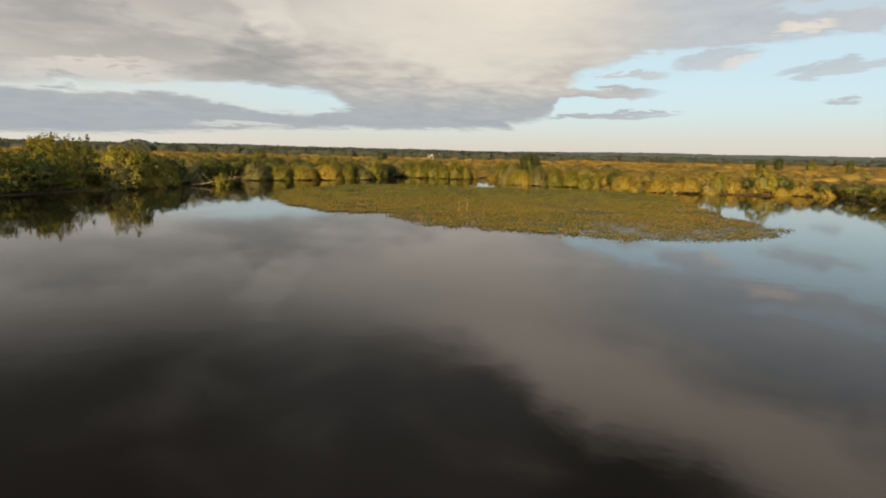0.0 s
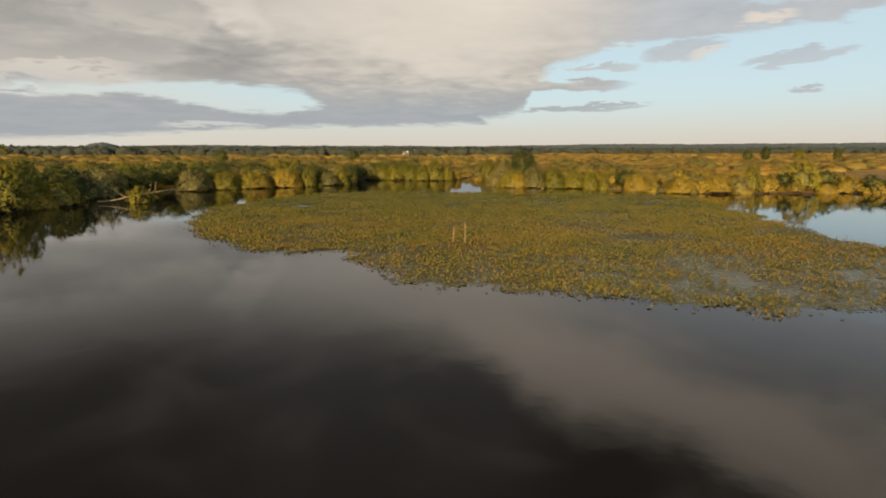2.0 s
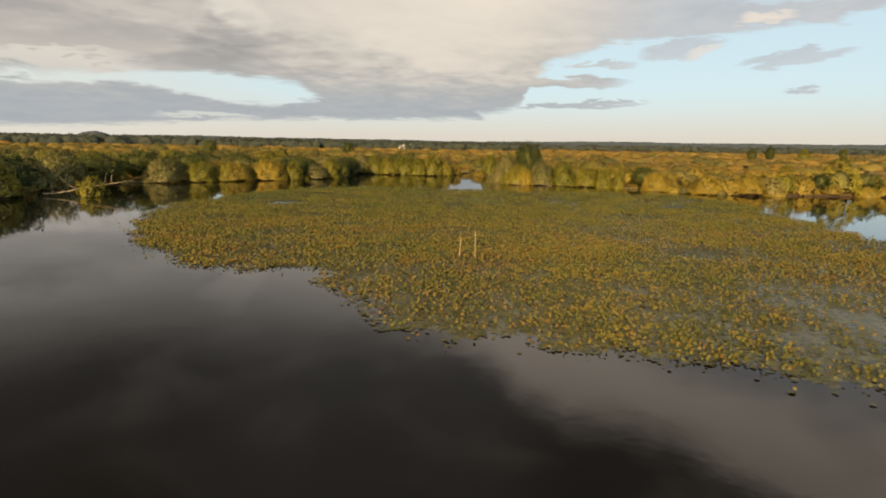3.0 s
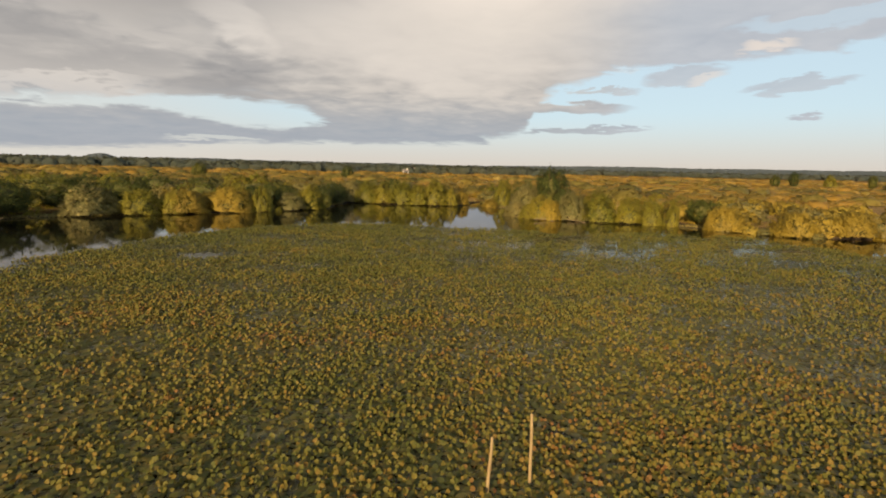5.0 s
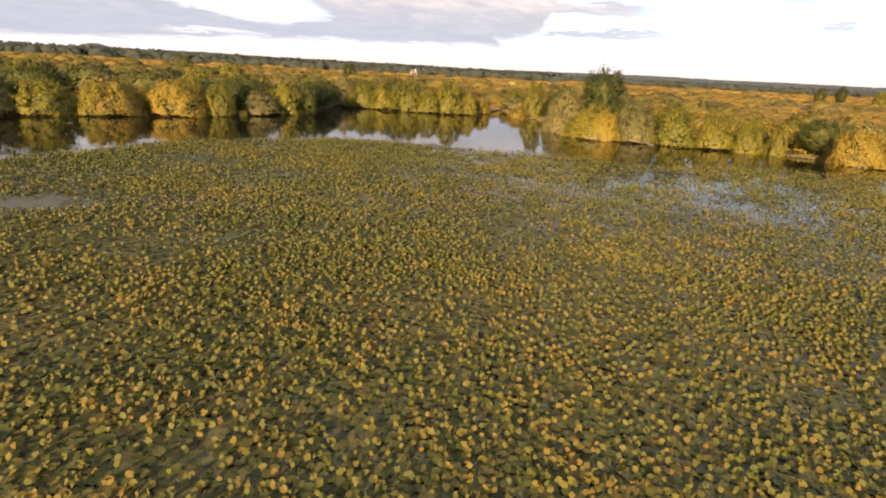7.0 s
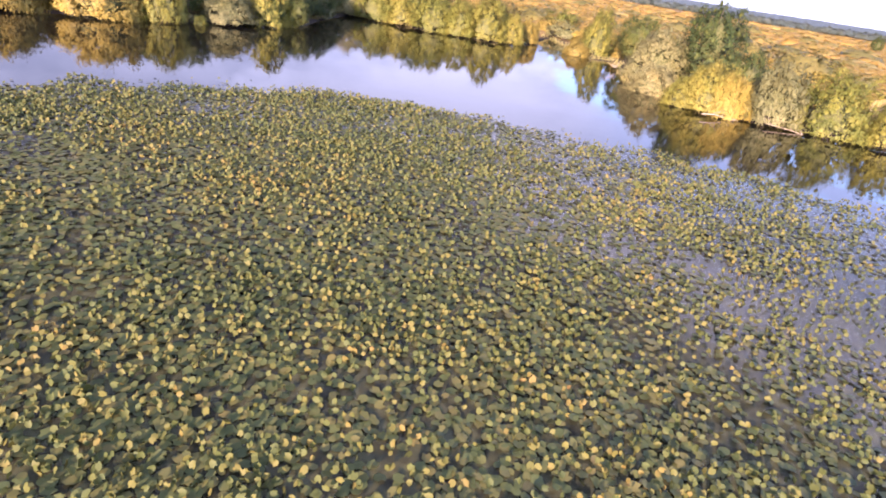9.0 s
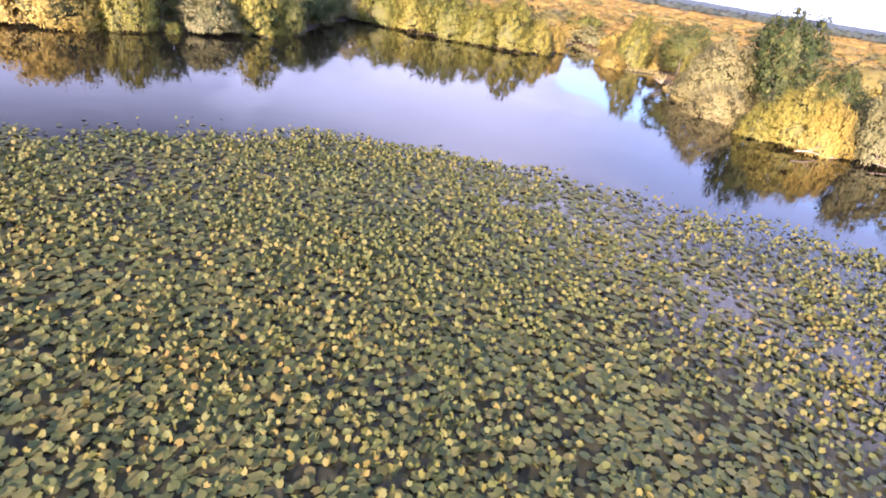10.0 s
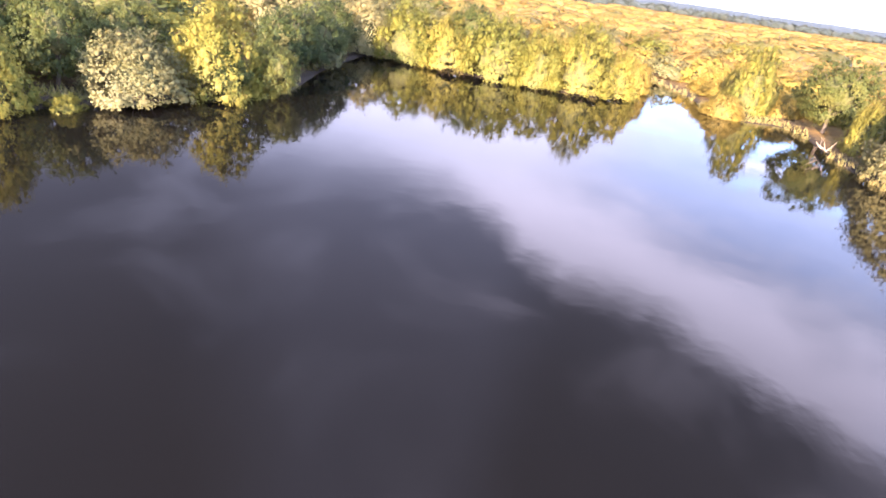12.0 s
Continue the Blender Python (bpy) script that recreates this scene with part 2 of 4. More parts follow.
M["scrub"] = foliage("scrub_leaves", [(0.0, (0.096, 0.088, 0.026)), (0.22, (0.182, 0.149, 0.035)), (0.45, (0.249, 0.164, 0.036)), (0.7, (0.314, 0.195, 0.040)), (0.88, (0.336, 0.234, 0.054)), (1.0, (0.213, 0.176, 0.060))], 0.42, patch=0.86, patch_scale=0.03, soft=0.72, rounded=False, grown=True)
# greyed low-contrast colour and near-flat shading stand in for distance haze
M["far_wood"] = foliage("far_wood_leaves", [(0.0, (0.060, 0.074, 0.054)), (0.5, (0.082, 0.094, 0.064)), (1.0, (0.112, 0.112, 0.066))], 0.05, patch=0.45, patch_scale=0.012, soft=0.93, rounded=False)
M["grass"] = foliage("marsh_grass", [(0.0, (0.10, 0.12, 0.03)), (0.5, (0.2, 0.17, 0.05)), (1.0, (0.33, 0.25, 0.1))], patch=0.4, rounded=False, soft=0.2)
M["reed"] = foliage("dry_reed", [(0.0, (0.20, 0.15, 0.06)), (0.6, (0.32, 0.24, 0.1)), (1.0, (0.4, 0.3, 0.15))], patch=0.3, rounded=False, soft=0.2)


def bark(name, lo, hi):
    m, g, b = material(name, 0.85, 0.25)
    geo = g.add("ShaderNodeNewGeometry")
    n = g.noise(geo.outputs["Position"], 9.0, 6, 0.65)
    g.put(b.inputs["Base Color"], g.mix(n, lo, hi))
    bump(g, b, g.noise(geo.outputs["Position"], 40.0, 4), 0.6, 0.02)
    return m


M["bark"] = bark("grey_brown_bark", (0.05, 0.038, 0.027), (0.16, 0.125, 0.09))
M["dead"] = bark("bleached_dead_wood", (0.16, 0.115, 0.07), (0.36, 0.29, 0.21))
# dark colour that stands in for the shade inside the leaf crowns
M["inner_shade"] = bark("inner_shade_colour", (0.062, 0.062, 0.020), (0.100, 0.095, 0.030))
M["post"] = bark("weathered_post_wood", (0.15, 0.10, 0.05), (0.29, 0.22, 0.12))

# lily leaves: glossy on top, olive green, with yellowed and browned ones in drifts
def pad(name, stops, drift, rough, spec, greener):
    m, g, b = material(name, rough, spec)
    geo = g.add("ShaderNodeNewGeometry")
    info = g.add("ShaderNodeObjectInfo")
    big = g.m('ADD', g.m('MULTIPLY', g.noise(geo.outputs["Position"], 0.14, 3, 0.6), 0.5), g.m('MULTIPLY', g.noise(geo.outputs["Position"], 1.1, 2, 0.5), 0.5))
    f = g.m('ADD', g.m('MULTIPLY', g.m('FRACT', g.m('ADD', geo.outputs["Random Per Island"], info.outputs["Random"])), 1.0 - drift),
            g.m('MULTIPLY', g.m('ADD', g.m('MULTIPLY', g.m('SUBTRACT', big, 0.5), 2.4), 0.5), drift), clamp=True)
    blot = g.noise(geo.outputs["Position"], 14.0, 4, 0.6)
    place = g.add("ShaderNodeSeparateXYZ")
    g.put(place.inputs[0], geo.outputs["Position"])
    f = g.m('SUBTRACT', g.m('ADD', f, 0.06), g.m('MULTIPLY', g.step(58.0, 96.0, place.outputs[1]), greener))
    f = g.m('ADD', f, g.m('MULTIPLY', g.m('SUBTRACT', blot, 0.5), 0.25), clamp=True)
    col = g.ramp(f, stops)
    g.put(b.inputs["Base Color"], col)
    bump(g, b, blot, 0.35, 0.02)
    tr = g.add("ShaderNodeBsdfTranslucent")
    g.put(tr.inputs[0], col)
    mx = g.add("ShaderNodeMixShader")
    mx.inputs[0].default_value = 0.22
    g.put(mx.inputs[1], b.outputs[0])
    g.put(mx.inputs[2], tr.outputs[0])
    g.put(m.node_tree.nodes["Material Output"].inputs["Surface"], mx.outputs[0])
    return m


M["pad"] = pad("floating_pad", [(0.0, (0.042, 0.054, 0.018)), (0.4, (0.074, 0.080, 0.023)), (0.75, (0.112, 0.096, 0.027)), (1.0, (0.150, 0.098, 0.028))], 0.35, 0.45, 0.3, 0.16)
M["pad_up"] = pad("raised_pad", [(0.0, (0.031, 0.041, 0.012)), (0.3, (0.061, 0.066, 0.014)), (0.56, (0.100, 0.087, 0.017)), (0.74, (0.136, 0.090, 0.019)), (0.86, (0.120, 0.056, 0.017)), (0.96, (0.056, 0.027, 0.013))], 0.55, 0.65, 0.2, 0.22)

# water: dark peaty lake, almost still
m, g, b = material("lake_water", 0.035, 0.5)
b.inputs["IOR"].default_value = 1.333
geo = g.add("ShaderNodeNewGeometry")
n1 = g.noise(geo.outputs["Position"], 0.25, 3)
g.put(b.inputs["Base Color"], g.mix(n1, (0.0034, 0.0029, 0.0023), (0.0052, 0.0044, 0.0034)))
g.put(b.inputs["Roughness"], g.m('ADD', 0.02, g.m('MULTIPLY', g.step(0.4, 0.75, n1), 0.05)))
rip = g.m('ADD', g.noise(geo.outputs["Position"], 0.9, 2), g.m('MULTIPLY', g.noise(geo.outputs["Position"], 4.0, 2), 0.25))
bump(g, b, rip, 0.05, 0.06)
M["water"] = m

# weed scum and sunken leaves between the lily pads; painted water sheen farther north
m, g, b = material("weed_film", 0.36, 0.35)
geo = g.add("ShaderNodeNewGeometry")
sp = g.add("ShaderNodeSeparateXYZ")
g.put(sp.inputs[0], geo.outputs["Position"])
n1 = g.noise(geo.outputs["Position"], 0.3, 4, 0.6)
n2 = g.noise(geo.outputs["Position"], 3.0, 5, 0.65)
g.put(b.inputs["Base Color"], g.ramp(n2, [(0.3, (0.056, 0.054, 0.024)), (0.55, (0.108, 0.102, 0.044)), (0.75, (0.145, 0.135, 0.058))]))
# north of y 68 its colour stands in for sheen in the water gaps
g.put(b.inputs["Alpha"], g.m('MULTIPLY', g.m('MULTIPLY', g.step(0.12, 0.42, n1), g.m('ADD', 0.2, g.m('MULTIPLY', g.step(104.0, 68.0, sp.outputs[1]), 0.8))), g.m('ADD', 0.35, g.m('MULTIPLY', g.step(0.35, 0.6, n2), 0.45)), clamp=True))
bump(g, b, n2, 0.12, 0.03)
M["film"] = m

# ground: boggy soil with rusty plants
m, g, b = material("bog_ground", 0.95, 0.2)
geo = g.add("ShaderNodeNewGeometry")
na = g.noise(geo.outputs["Position"], 0.05, 6, 0.65)
nb = g.noise(geo.outputs["Position"], 0.9, 6, 0.7)
col = g.ramp(g.m('ADD', g.m('MULTIPLY', na, 0.6), g.m('MULTIPLY', nb, 0.4)), [(0.3, (0.05, 0.035, 0.018)), (0.5, (0.16, 0.095, 0.025)), (0.62, (0.24, 0.15, 0.035)), (0.75, (0.17, 0.15, 0.045))])
sp = g.add("ShaderNodeSeparateXYZ")
g.put(sp.inputs[0], geo.outputs["Position"])
mud = g.step(0.32, 0.1, g.m('ADD', sp.outputs[2], g.m('MULTIPLY', g.m('SUBTRACT', nb, 0.5), 0.2)))
col = g.mix(mud, col, (0.035, 0.026, 0.018))
g.put(b.inputs["Base Color"], col)
bump(g, b, nb, 0.8, 0.3)
M["ground"] = m

# distance haze is put into the hills' blue-green colour
m, g, b = material("ridge_with_haze", 0.95, 0.1)
geo = g.add("ShaderNodeNewGeometry")
na = g.noise(geo.outputs["Position"], 0.02, 6, 0.7)
g.put(b.inputs["Base Color"], g.mix(na, (0.058, 0.074, 0.084), (0.082, 0.096, 0.098)))
bump(g, b, na, 1.0, 8.0)
M["ridge"] = m

for key, nm, lo, hi, sc in (("plaster", "white_plaster", (0.66, 0.62, 0.56), (0.8, 0.78, 0.72), 0.8), ("tile", "slate_roof", (0.10, 0.09, 0.09), (0.2, 0.17, 0.16), 2.0), ("glass", "dark_window", (0.03, 0.035, 0.04), (0.05, 0.055, 0.06), 0.5)):
    m, g, b = material(nm, 0.1 if key == "glass" else 0.85)
    geo = g.add("ShaderNodeNewGeometry")
    g.put(b.inputs["Base Color"], g.mix(g.noise(geo.outputs["Position"], sc, 5), lo, hi))
    M[key] = m


# ---- mesh helpers ----
def mesh_np(name, verts, faces, mat, smooth=False, own=None):
    """A mesh from arrays: verts (n, 3), faces (m, k)."""
    verts, faces = np.asarray(verts, np.float32), np.asarray(faces, np.int32)
    me = bpy.data.meshes.new(name)
    k = faces.shape[1]
    me.vertices.add(len(verts))
    me.vertices.foreach_set("co", verts.ravel())
    me.loops.add(faces.size)
    me.loops.foreach_set("vertex_index", faces.ravel())
    me.polygons.add(len(faces))
    me.polygons.foreach_set("loop_start", np.arange(0, faces.size, k, dtype=np.int32))
    me.polygons.foreach_set("loop_total", np.full(len(faces), k, np.int32))
    me.update(calc_edges=True)
    for key, values in (own or {}).items():
        at = me.attributes.new(key, 'FLOAT' if np.ndim(values) == 1 else 'FLOAT_VECTOR', 'POINT')
        at.data.foreach_set("value" if np.ndim(values) == 1 else "vector", np.asarray(values, np.float32).ravel())
    if smooth:
        me.polygons.foreach_set("use_smooth", np.ones(len(faces), bool))
    me.materials.append(mat)
    return me


def part(name, me, parent, label="", kind=""):
    ob = new(name, me)
    ob.parent = parent
    return tagged(ob, label, kind=kind)


def joined(pieces):
    """Joins (verts, faces) arrays of one face size."""
    vs, fs, n = [], [], 0
    for v, f in pieces:
        vs.append(v)
        fs.append(f + n)
        n += len(v)
    return np.concatenate(vs), np.concatenate(fs)


def tube(points, radii, sides=6):
    """A tapered limb along points: quads."""
    pts = [Vector(p) for p in points]
    vs, fs = [], []
    for i, p in enumerate(pts):
        d = (pts[min(i + 1, len(pts) - 1)] - pts[max(i - 1, 0)]).normalized()
        a = d.orthogonal().normalized()
        c = d.cross(a)
        for k in range(sides):
            t = 2 * math.pi * k / sides
            vs.append(p + (a * math.cos(t) + c * math.sin(t)) * radii[i])
    for i in range(len(pts) - 1):
        for k in range(sides):
            j = (k + 1) % sides
            fs.append((i * sides + k, i * sides + j, (i + 1) * sides + j, (i + 1) * sides + k))
    return np.array([tuple(v) for v in vs]), np.array(fs)


def limb(rng, start, direction, length, r0, bends=4, droop=0.0, wander=0.25, sides=5):
    p, d = Vector(start), Vector(direction).normalized()
    pts, rad = [p.copy()], [r0]
    for i in range(bends):
        d = (d + Vector((rng.uniform(-1, 1), rng.uniform(-1, 1), rng.uniform(-1, 1) - droop)) * wander).normalized()
        p = p + d * (length / bends)
        pts.append(p.copy())
        rad.append(r0 * (1 - 0.85 * (i + 1) / bends))
    v, f = tube(pts, rad, sides)
    return v, f, pts


def sprays(rs, centres, normals, size, aspect=0.5, spread=0.42):
    """Leaf sprays: one bent four-cornered blade at each centre."""
    n = len(centres)
    nor = normals + rs.normal(0, spread, (n, 3))
    nor /= np.linalg.norm(nor, axis=1)[:, None] + 1e-9
    t = rs.normal(0, 1, (n, 3))
    t -= nor * np.sum(t * nor, axis=1)[:, None]
    t /= np.linalg.norm(t, axis=1)[:, None] + 1e-9
    b = np.cross(nor, t)
    ln = (size * rs.uniform(0.6, 1.35, n))[:, None]
    wd = ln * aspect * rs.uniform(0.7, 1.2, n)[:, None]
    v = np.stack([centres - t * ln, centres + b * wd + nor * wd * 0.25, centres + t * ln - nor * ln * 0.15, centres - b * wd + nor * wd * 0.25], axis=1)
    return v.reshape(-1, 3), np.arange(4 * n).reshape(n, 4)


def dome_point(d, w, h, lift, seed):
    """A place on a plant's lumpy outline for unit directions d: a dome standing on the ground, or a crown lifted off it."""
    az_, up = np.arctan2(d[:, 1], d[:, 0]), d[:, 2]
    lump = 1 + 0.13 * np.sin(3 * az_ + seed) * np.cos(2.2 * up + seed) + 0.10 * np.sin(5 * az_ - 1.7 * seed + 4 * up) + 0.06 * np.cos(8 * az_ + 6 * up)
    z = h * (0.05 + 0.95 * np.abs(up) ** 1.05) if lift == 0 else h * (0.5 + lift / 2 + (0.5 - lift / 2) * up)
    flat = np.sqrt(np.clip(1 - up ** 2, 0, 1)) ** (1.0 if lift == 0 else 0.9)
    return np.stack([np.cos(az_) * flat * lump * w / 2, np.sin(az_) * flat * lump * w / 2, z * (0.92 + 0.5 * (lump - 1))], axis=1)


def directions(rs, n, whole):
    """Evenly spread unit directions, of the whole ball or of its upper half."""
    i = np.arange(n) + rs.uniform(0.3, 0.7, n)
    up = (1 - 2 * i / n) if whole else np.maximum(1 - 1.15 * i / n, 0.0)
    a = i * 2.39996 + rs.normal(0, 0.35, n)
    f = np.sqrt(np.clip(1 - up ** 2, 0, 1))
    return np.stack([np.cos(a) * f, np.sin(a) * f, up], axis=1)


def crown(rs, w, h, n, size, clumps, plume=0.0, lift=0.0, aspect=0.5, seed=0.0, full=1.0, hearts=False):
    """Leaf sprays over the outer sides of many twig clumps, which crowd the plant's outline with gaps between them."""
    d = directions(rs, clumps, lift > 0)
    axis = np.array([0, 0, h * (0.5 + lift / 2) if lift else h * 0.22])
    r = w * rs.uniform(0.050, 0.105, clumps) * full
    edge = dome_point(d, w, h, lift, seed)
    ray = edge - axis
    far_out = np.linalg.norm(ray, axis=1)
    c = axis + ray * ((far_out - r * rs.uniform(0.2, 1.9, clumps)) / far_out)[:, None]
    c[:, 2] = np.maximum(c[:, 2], r * 0.5)
    pick = rs.choice(clumps, n, p=r ** 2 / np.sum(r ** 2))
    out = (c - axis) / (np.linalg.norm(c - axis, axis=1)[:, None] + 1e-6)
    e = rs.normal(0, 1, (n, 3)) + out[pick] * 0.8
    e /= np.linalg.norm(e, axis=1)[:, None]
    reach = np.clip(rs.normal(0.9, 0.26, n), 0.25, 1.7)
    p = c[pick] + e * (r[pick] * reach)[:, None] * np.array([1, 1, 0.85 + plume])
    # leafy shoots that stick out of the clumps
    shoot = rs.uniform(0, 1, n) < 0.10 + 0.5 * plume
    aim = out * 0.8 + np.array([0, 0, 0.3 + 1.6 * plume]) + rs.normal(0, 0.3, (clumps, 3))
    aim /= np.linalg.norm(aim, axis=1)[:, None]
    along = 0.4 + (1.15 + 0.8 * plume) * rs.uniform(0, 1, n) ** 1.8
    line = c[pick] + aim[pick] * (r[pick] * along)[:, None] + e * (r[pick] * 0.34 * (2.0 + plume - along).clip(0.12, 2))[:, None]
    p = np.where(shoot[:, None], line, p)
    # leaves that close the gaps between the clumps
    between = rs.uniform(0, 1, n) < 0.3
    smooth_d = directions(rs, n, lift > 0)
    skin = axis + (dome_point(smooth_d, w, h, lift, seed) - axis) * rs.uniform(0.82, 0.97, n)[:, None]
    p = np.where(between[:, None], skin, p)
    e = np.where(between[:, None], smooth_d, e)
    p[:, 2] = np.where(p[:, 2] < 0.03, rs.uniform(0.03, 0.25, n), p[:, 2])
    leafy = sprays(rs, p, e * 0.6 + out[pick] * 0.3 + np.array([0, 0, 0.15]), size, aspect, 0.42)
    if not hearts:
        return leafy
    # the dense twiggy heart of each clump
    th, ph = np.meshgrid(np.radians([12, 62, 112, 165]), np.arange(6) * math.pi / 3, indexing="ij")
    ball = np.stack([np.sin(th) * np.cos(ph), np.sin(th) * np.sin(ph), np.cos(th)], axis=2).reshape(-1, 3)
    quads = np.array([(i * 6 + k, (i + 1) * 6 + k, (i + 1) * 6 + (k + 1) % 6, i * 6 + (k + 1) % 6) for i in range(3) for k in range(6)])
    jag = rs.uniform(0.25, 0.52, (clumps, 24, 1))
    v = c[:, None] + ball[None] * jag * r[:, None, None] * np.array([1, 1, 0.85 + plume])
    v[:, :, 2] = np.maximum(v[:, :, 2], 0.02)
    return leafy, (v.reshape(-1, 3), (np.arange(clumps)[:, None, None] * 24 + quads[None]).reshape(-1, 4))


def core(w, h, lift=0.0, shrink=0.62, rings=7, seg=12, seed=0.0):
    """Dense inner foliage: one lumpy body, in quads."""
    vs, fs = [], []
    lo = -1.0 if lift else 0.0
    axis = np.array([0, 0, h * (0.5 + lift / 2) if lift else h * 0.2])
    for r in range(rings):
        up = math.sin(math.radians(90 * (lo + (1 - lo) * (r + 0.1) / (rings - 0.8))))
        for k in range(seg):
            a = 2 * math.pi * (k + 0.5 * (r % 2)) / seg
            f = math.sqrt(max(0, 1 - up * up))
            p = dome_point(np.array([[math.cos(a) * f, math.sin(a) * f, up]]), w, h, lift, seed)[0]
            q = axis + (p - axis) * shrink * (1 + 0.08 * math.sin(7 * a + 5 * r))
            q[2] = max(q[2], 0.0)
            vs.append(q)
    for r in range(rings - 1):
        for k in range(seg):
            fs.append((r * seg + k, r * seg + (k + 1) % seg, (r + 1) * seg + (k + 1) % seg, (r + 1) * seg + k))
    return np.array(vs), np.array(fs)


# ---- the lake, its bed and the bog round it ----
HUB = (-2.0, 100.0)
SHORE = [(45, 101), (52, 101.2), (60, 102), (66, 102), (69.5, 99), (68.5, 94), (66, 85), (63, 67), (60, 45), (62, 15), (50, -30), (0, -45), (-45, -30), (-56, 15),
         (-54, 45), (-48, 65), (-43, 80), (-40.5, 85.5), (-43, 91), (-44, 99), (-41.5, 107), (-34, 113.5), (-25, 118.5), (-20, 122),
         (-16.5, 126.5), (-13.2, 130.5), (-13.2, 137), (-12, 146), (-7, 144.5), (-1, 142), (4, 141.5), (8, 145), (9.6, 149.5), (11.4, 158),
         (12.6, 157), (12.9, 147), (11.6, 141.5), (13.6, 140), (16, 140.5), (15.6, 136.5), (13.8, 132), (13, 127.5), (13.2, 119), (17, 116.6), (23, 115.2), (29, 113), (34.4, 106.5), (39, 102)]


def shore_radius(angle):
    """Distance from the hub to the water's edge along a bearing (radians from +x)."""
    ux, uy = math.cos(angle), math.sin(angle)
    best = 0.0
    for (x0, y0), (x1, y1) in zip(SHORE, SHORE[1:] + SHORE[:1]):
        ax, ay, bx, by = x0 - HUB[0], y0 - HUB[1], x1 - x0, y1 - y0
        den = ux * by - uy * bx
        if abs(den) < 1e-9:
            continue
        r, q = (ax * by - ay * bx) / den, (ax * uy - ay * ux) / den
        if -1e-6 <= q <= 1 + 1e-6 and r > best:
            best = r
    return best


STEPS = 720
ANG = [2 * math.pi * i / STEPS for i in range(STEPS)]
RAD = [shore_radius(a) for a in ANG]
RAD = [(RAD[i - 1] + 2 * RAD[i] + RAD[(i + 1) % STEPS]) / 4 + 0.5 * noise.noise((math.cos(ANG[i]) * 22, math.sin(ANG[i]) * 22, 1.5)) for i in range(STEPS)]


RAD = [r + 1.0 for r in RAD]   # the water reaches in under the bank bushes


def shore_at(x, y):
    """How far a place lies outside the water's edge, in metres along the bearing."""
    a = math.atan2(y - HUB[1], x - HUB[0]) % (2 * math.pi)
    return math.hypot(x - HUB[0], y - HUB[1]) - RAD[int(a / (2 * math.pi) * STEPS + 0.5) % STEPS]


def land_height(out, x, y):
    """Height of the bog at a place that far outside the edge."""
    if out < 0:
        return max(-1.6, out * 0.45)
    rise = 0.10 * min(1, out / 0.8) + 0.4 * min(1, out / 16)
    rise += 5.0 * max(0, min(1, (out - 330) / 420)) ** 1.3 + 12 * max(0, min(1, (out - 800) / 1500))
    return rise + (0.10 * noise.noise((x * 0.2, y * 0.2, 0)) if out > 2.0 else 0)


def ground_z(x, y):
    return land_height(shore_at(x, y), x, y)


offsets = [-30, -6, -2, -0.6, 0.0, 0.5, 1.2, 2.5, 5, 9, 15, 24, 40, 65, 100, 160, 260, 400, 600, 900, 1400, 2300, 4600]
vs, fs = [(HUB[0], HUB[1], -1.6)], []
for k, o in enumerate(offsets):
    for i in range(STEPS):
        r = max(RAD[i] + o, 2.0 + k)
        x, y = HUB[0] + r * math.cos(ANG[i]), HUB[1] + r * math.sin(ANG[i])
        vs.append((x, y, land_height(o, x, y)))
for k in range(len(offsets) - 1):
    for i in range(STEPS):
        j = (i + 1) % STEPS
        a, b2 = 1 + k * STEPS, 1 + (k + 1) * STEPS
        fs.append((a + i, b2 + i, b2 + j, a + j))
tri = [(0, 1 + i, 1 + (i + 1) % STEPS) for i in range(STEPS)]
me = bpy.data.meshes.new("ground")
me.from_pydata(vs, [], fs + tri)
me.polygons.foreach_set("use_smooth", np.ones(len(me.polygons), bool))
me.materials.append(M["ground"])
tagged(new("ground", me), "boggy ground of rusty low plants round the lake", kind="structure")

ring = [(HUB[0] + (RAD[i] + 0.25) * math.cos(ANG[i]), HUB[1] + (RAD[i] + 0.25) * math.sin(ANG[i]), 0.0) for i in range(STEPS)]
me = bpy.data.meshes.new("water")
me.from_pydata([(HUB[0], HUB[1], 0.0)] + ring, [], tri)
me.materials.append(M["water"])
tagged(new("water", me), "dark still peaty lake water mirroring the clouds", kind="structure")

# ---- water lilies ----
LILY = [(-23.5, 76), (-21.5, 69), (-19, 64), (-15, 58), (-12, 55.3), (-8, 54.6), (-5, 53), (-3.4, 49), (-2.4, 46), (0, 44.4), (5, 43.6), (8, 41.6), (12, 39.8), (17, 40), (22, 41),
        (26, 44), (29, 48), (29.8, 59), (31, 66), (33, 73), (33.5, 80), (36.3, 89), (36, 96), (33, 101.5), (25, 103.8), (19, 102.6), (15, 101.8), (12, 103.6), (9, 105), (4, 106.6),
        (-1, 108.2), (-6, 108.9), (-11, 107), (-15, 104.8), (-18, 102), (-20, 97.5), (-22, 91), (-24.3, 83)]
LX = np.array([p[0] for p in LILY], float)
LY = np.array([p[1] for p in LILY], float)


def in_patch(x, y):
    inside = np.zeros(len(x), bool)
    j = len(LX) - 1
    for i in range(len(LX)):
        cross = ((LY[i] > y) != (LY[j] > y)) & (x < (LX[j] - LX[i]) * (y - LY[i]) / (LY[j] - LY[i] + 1e-12) + LX[i])
        inside ^= cross
        j = i
    return inside


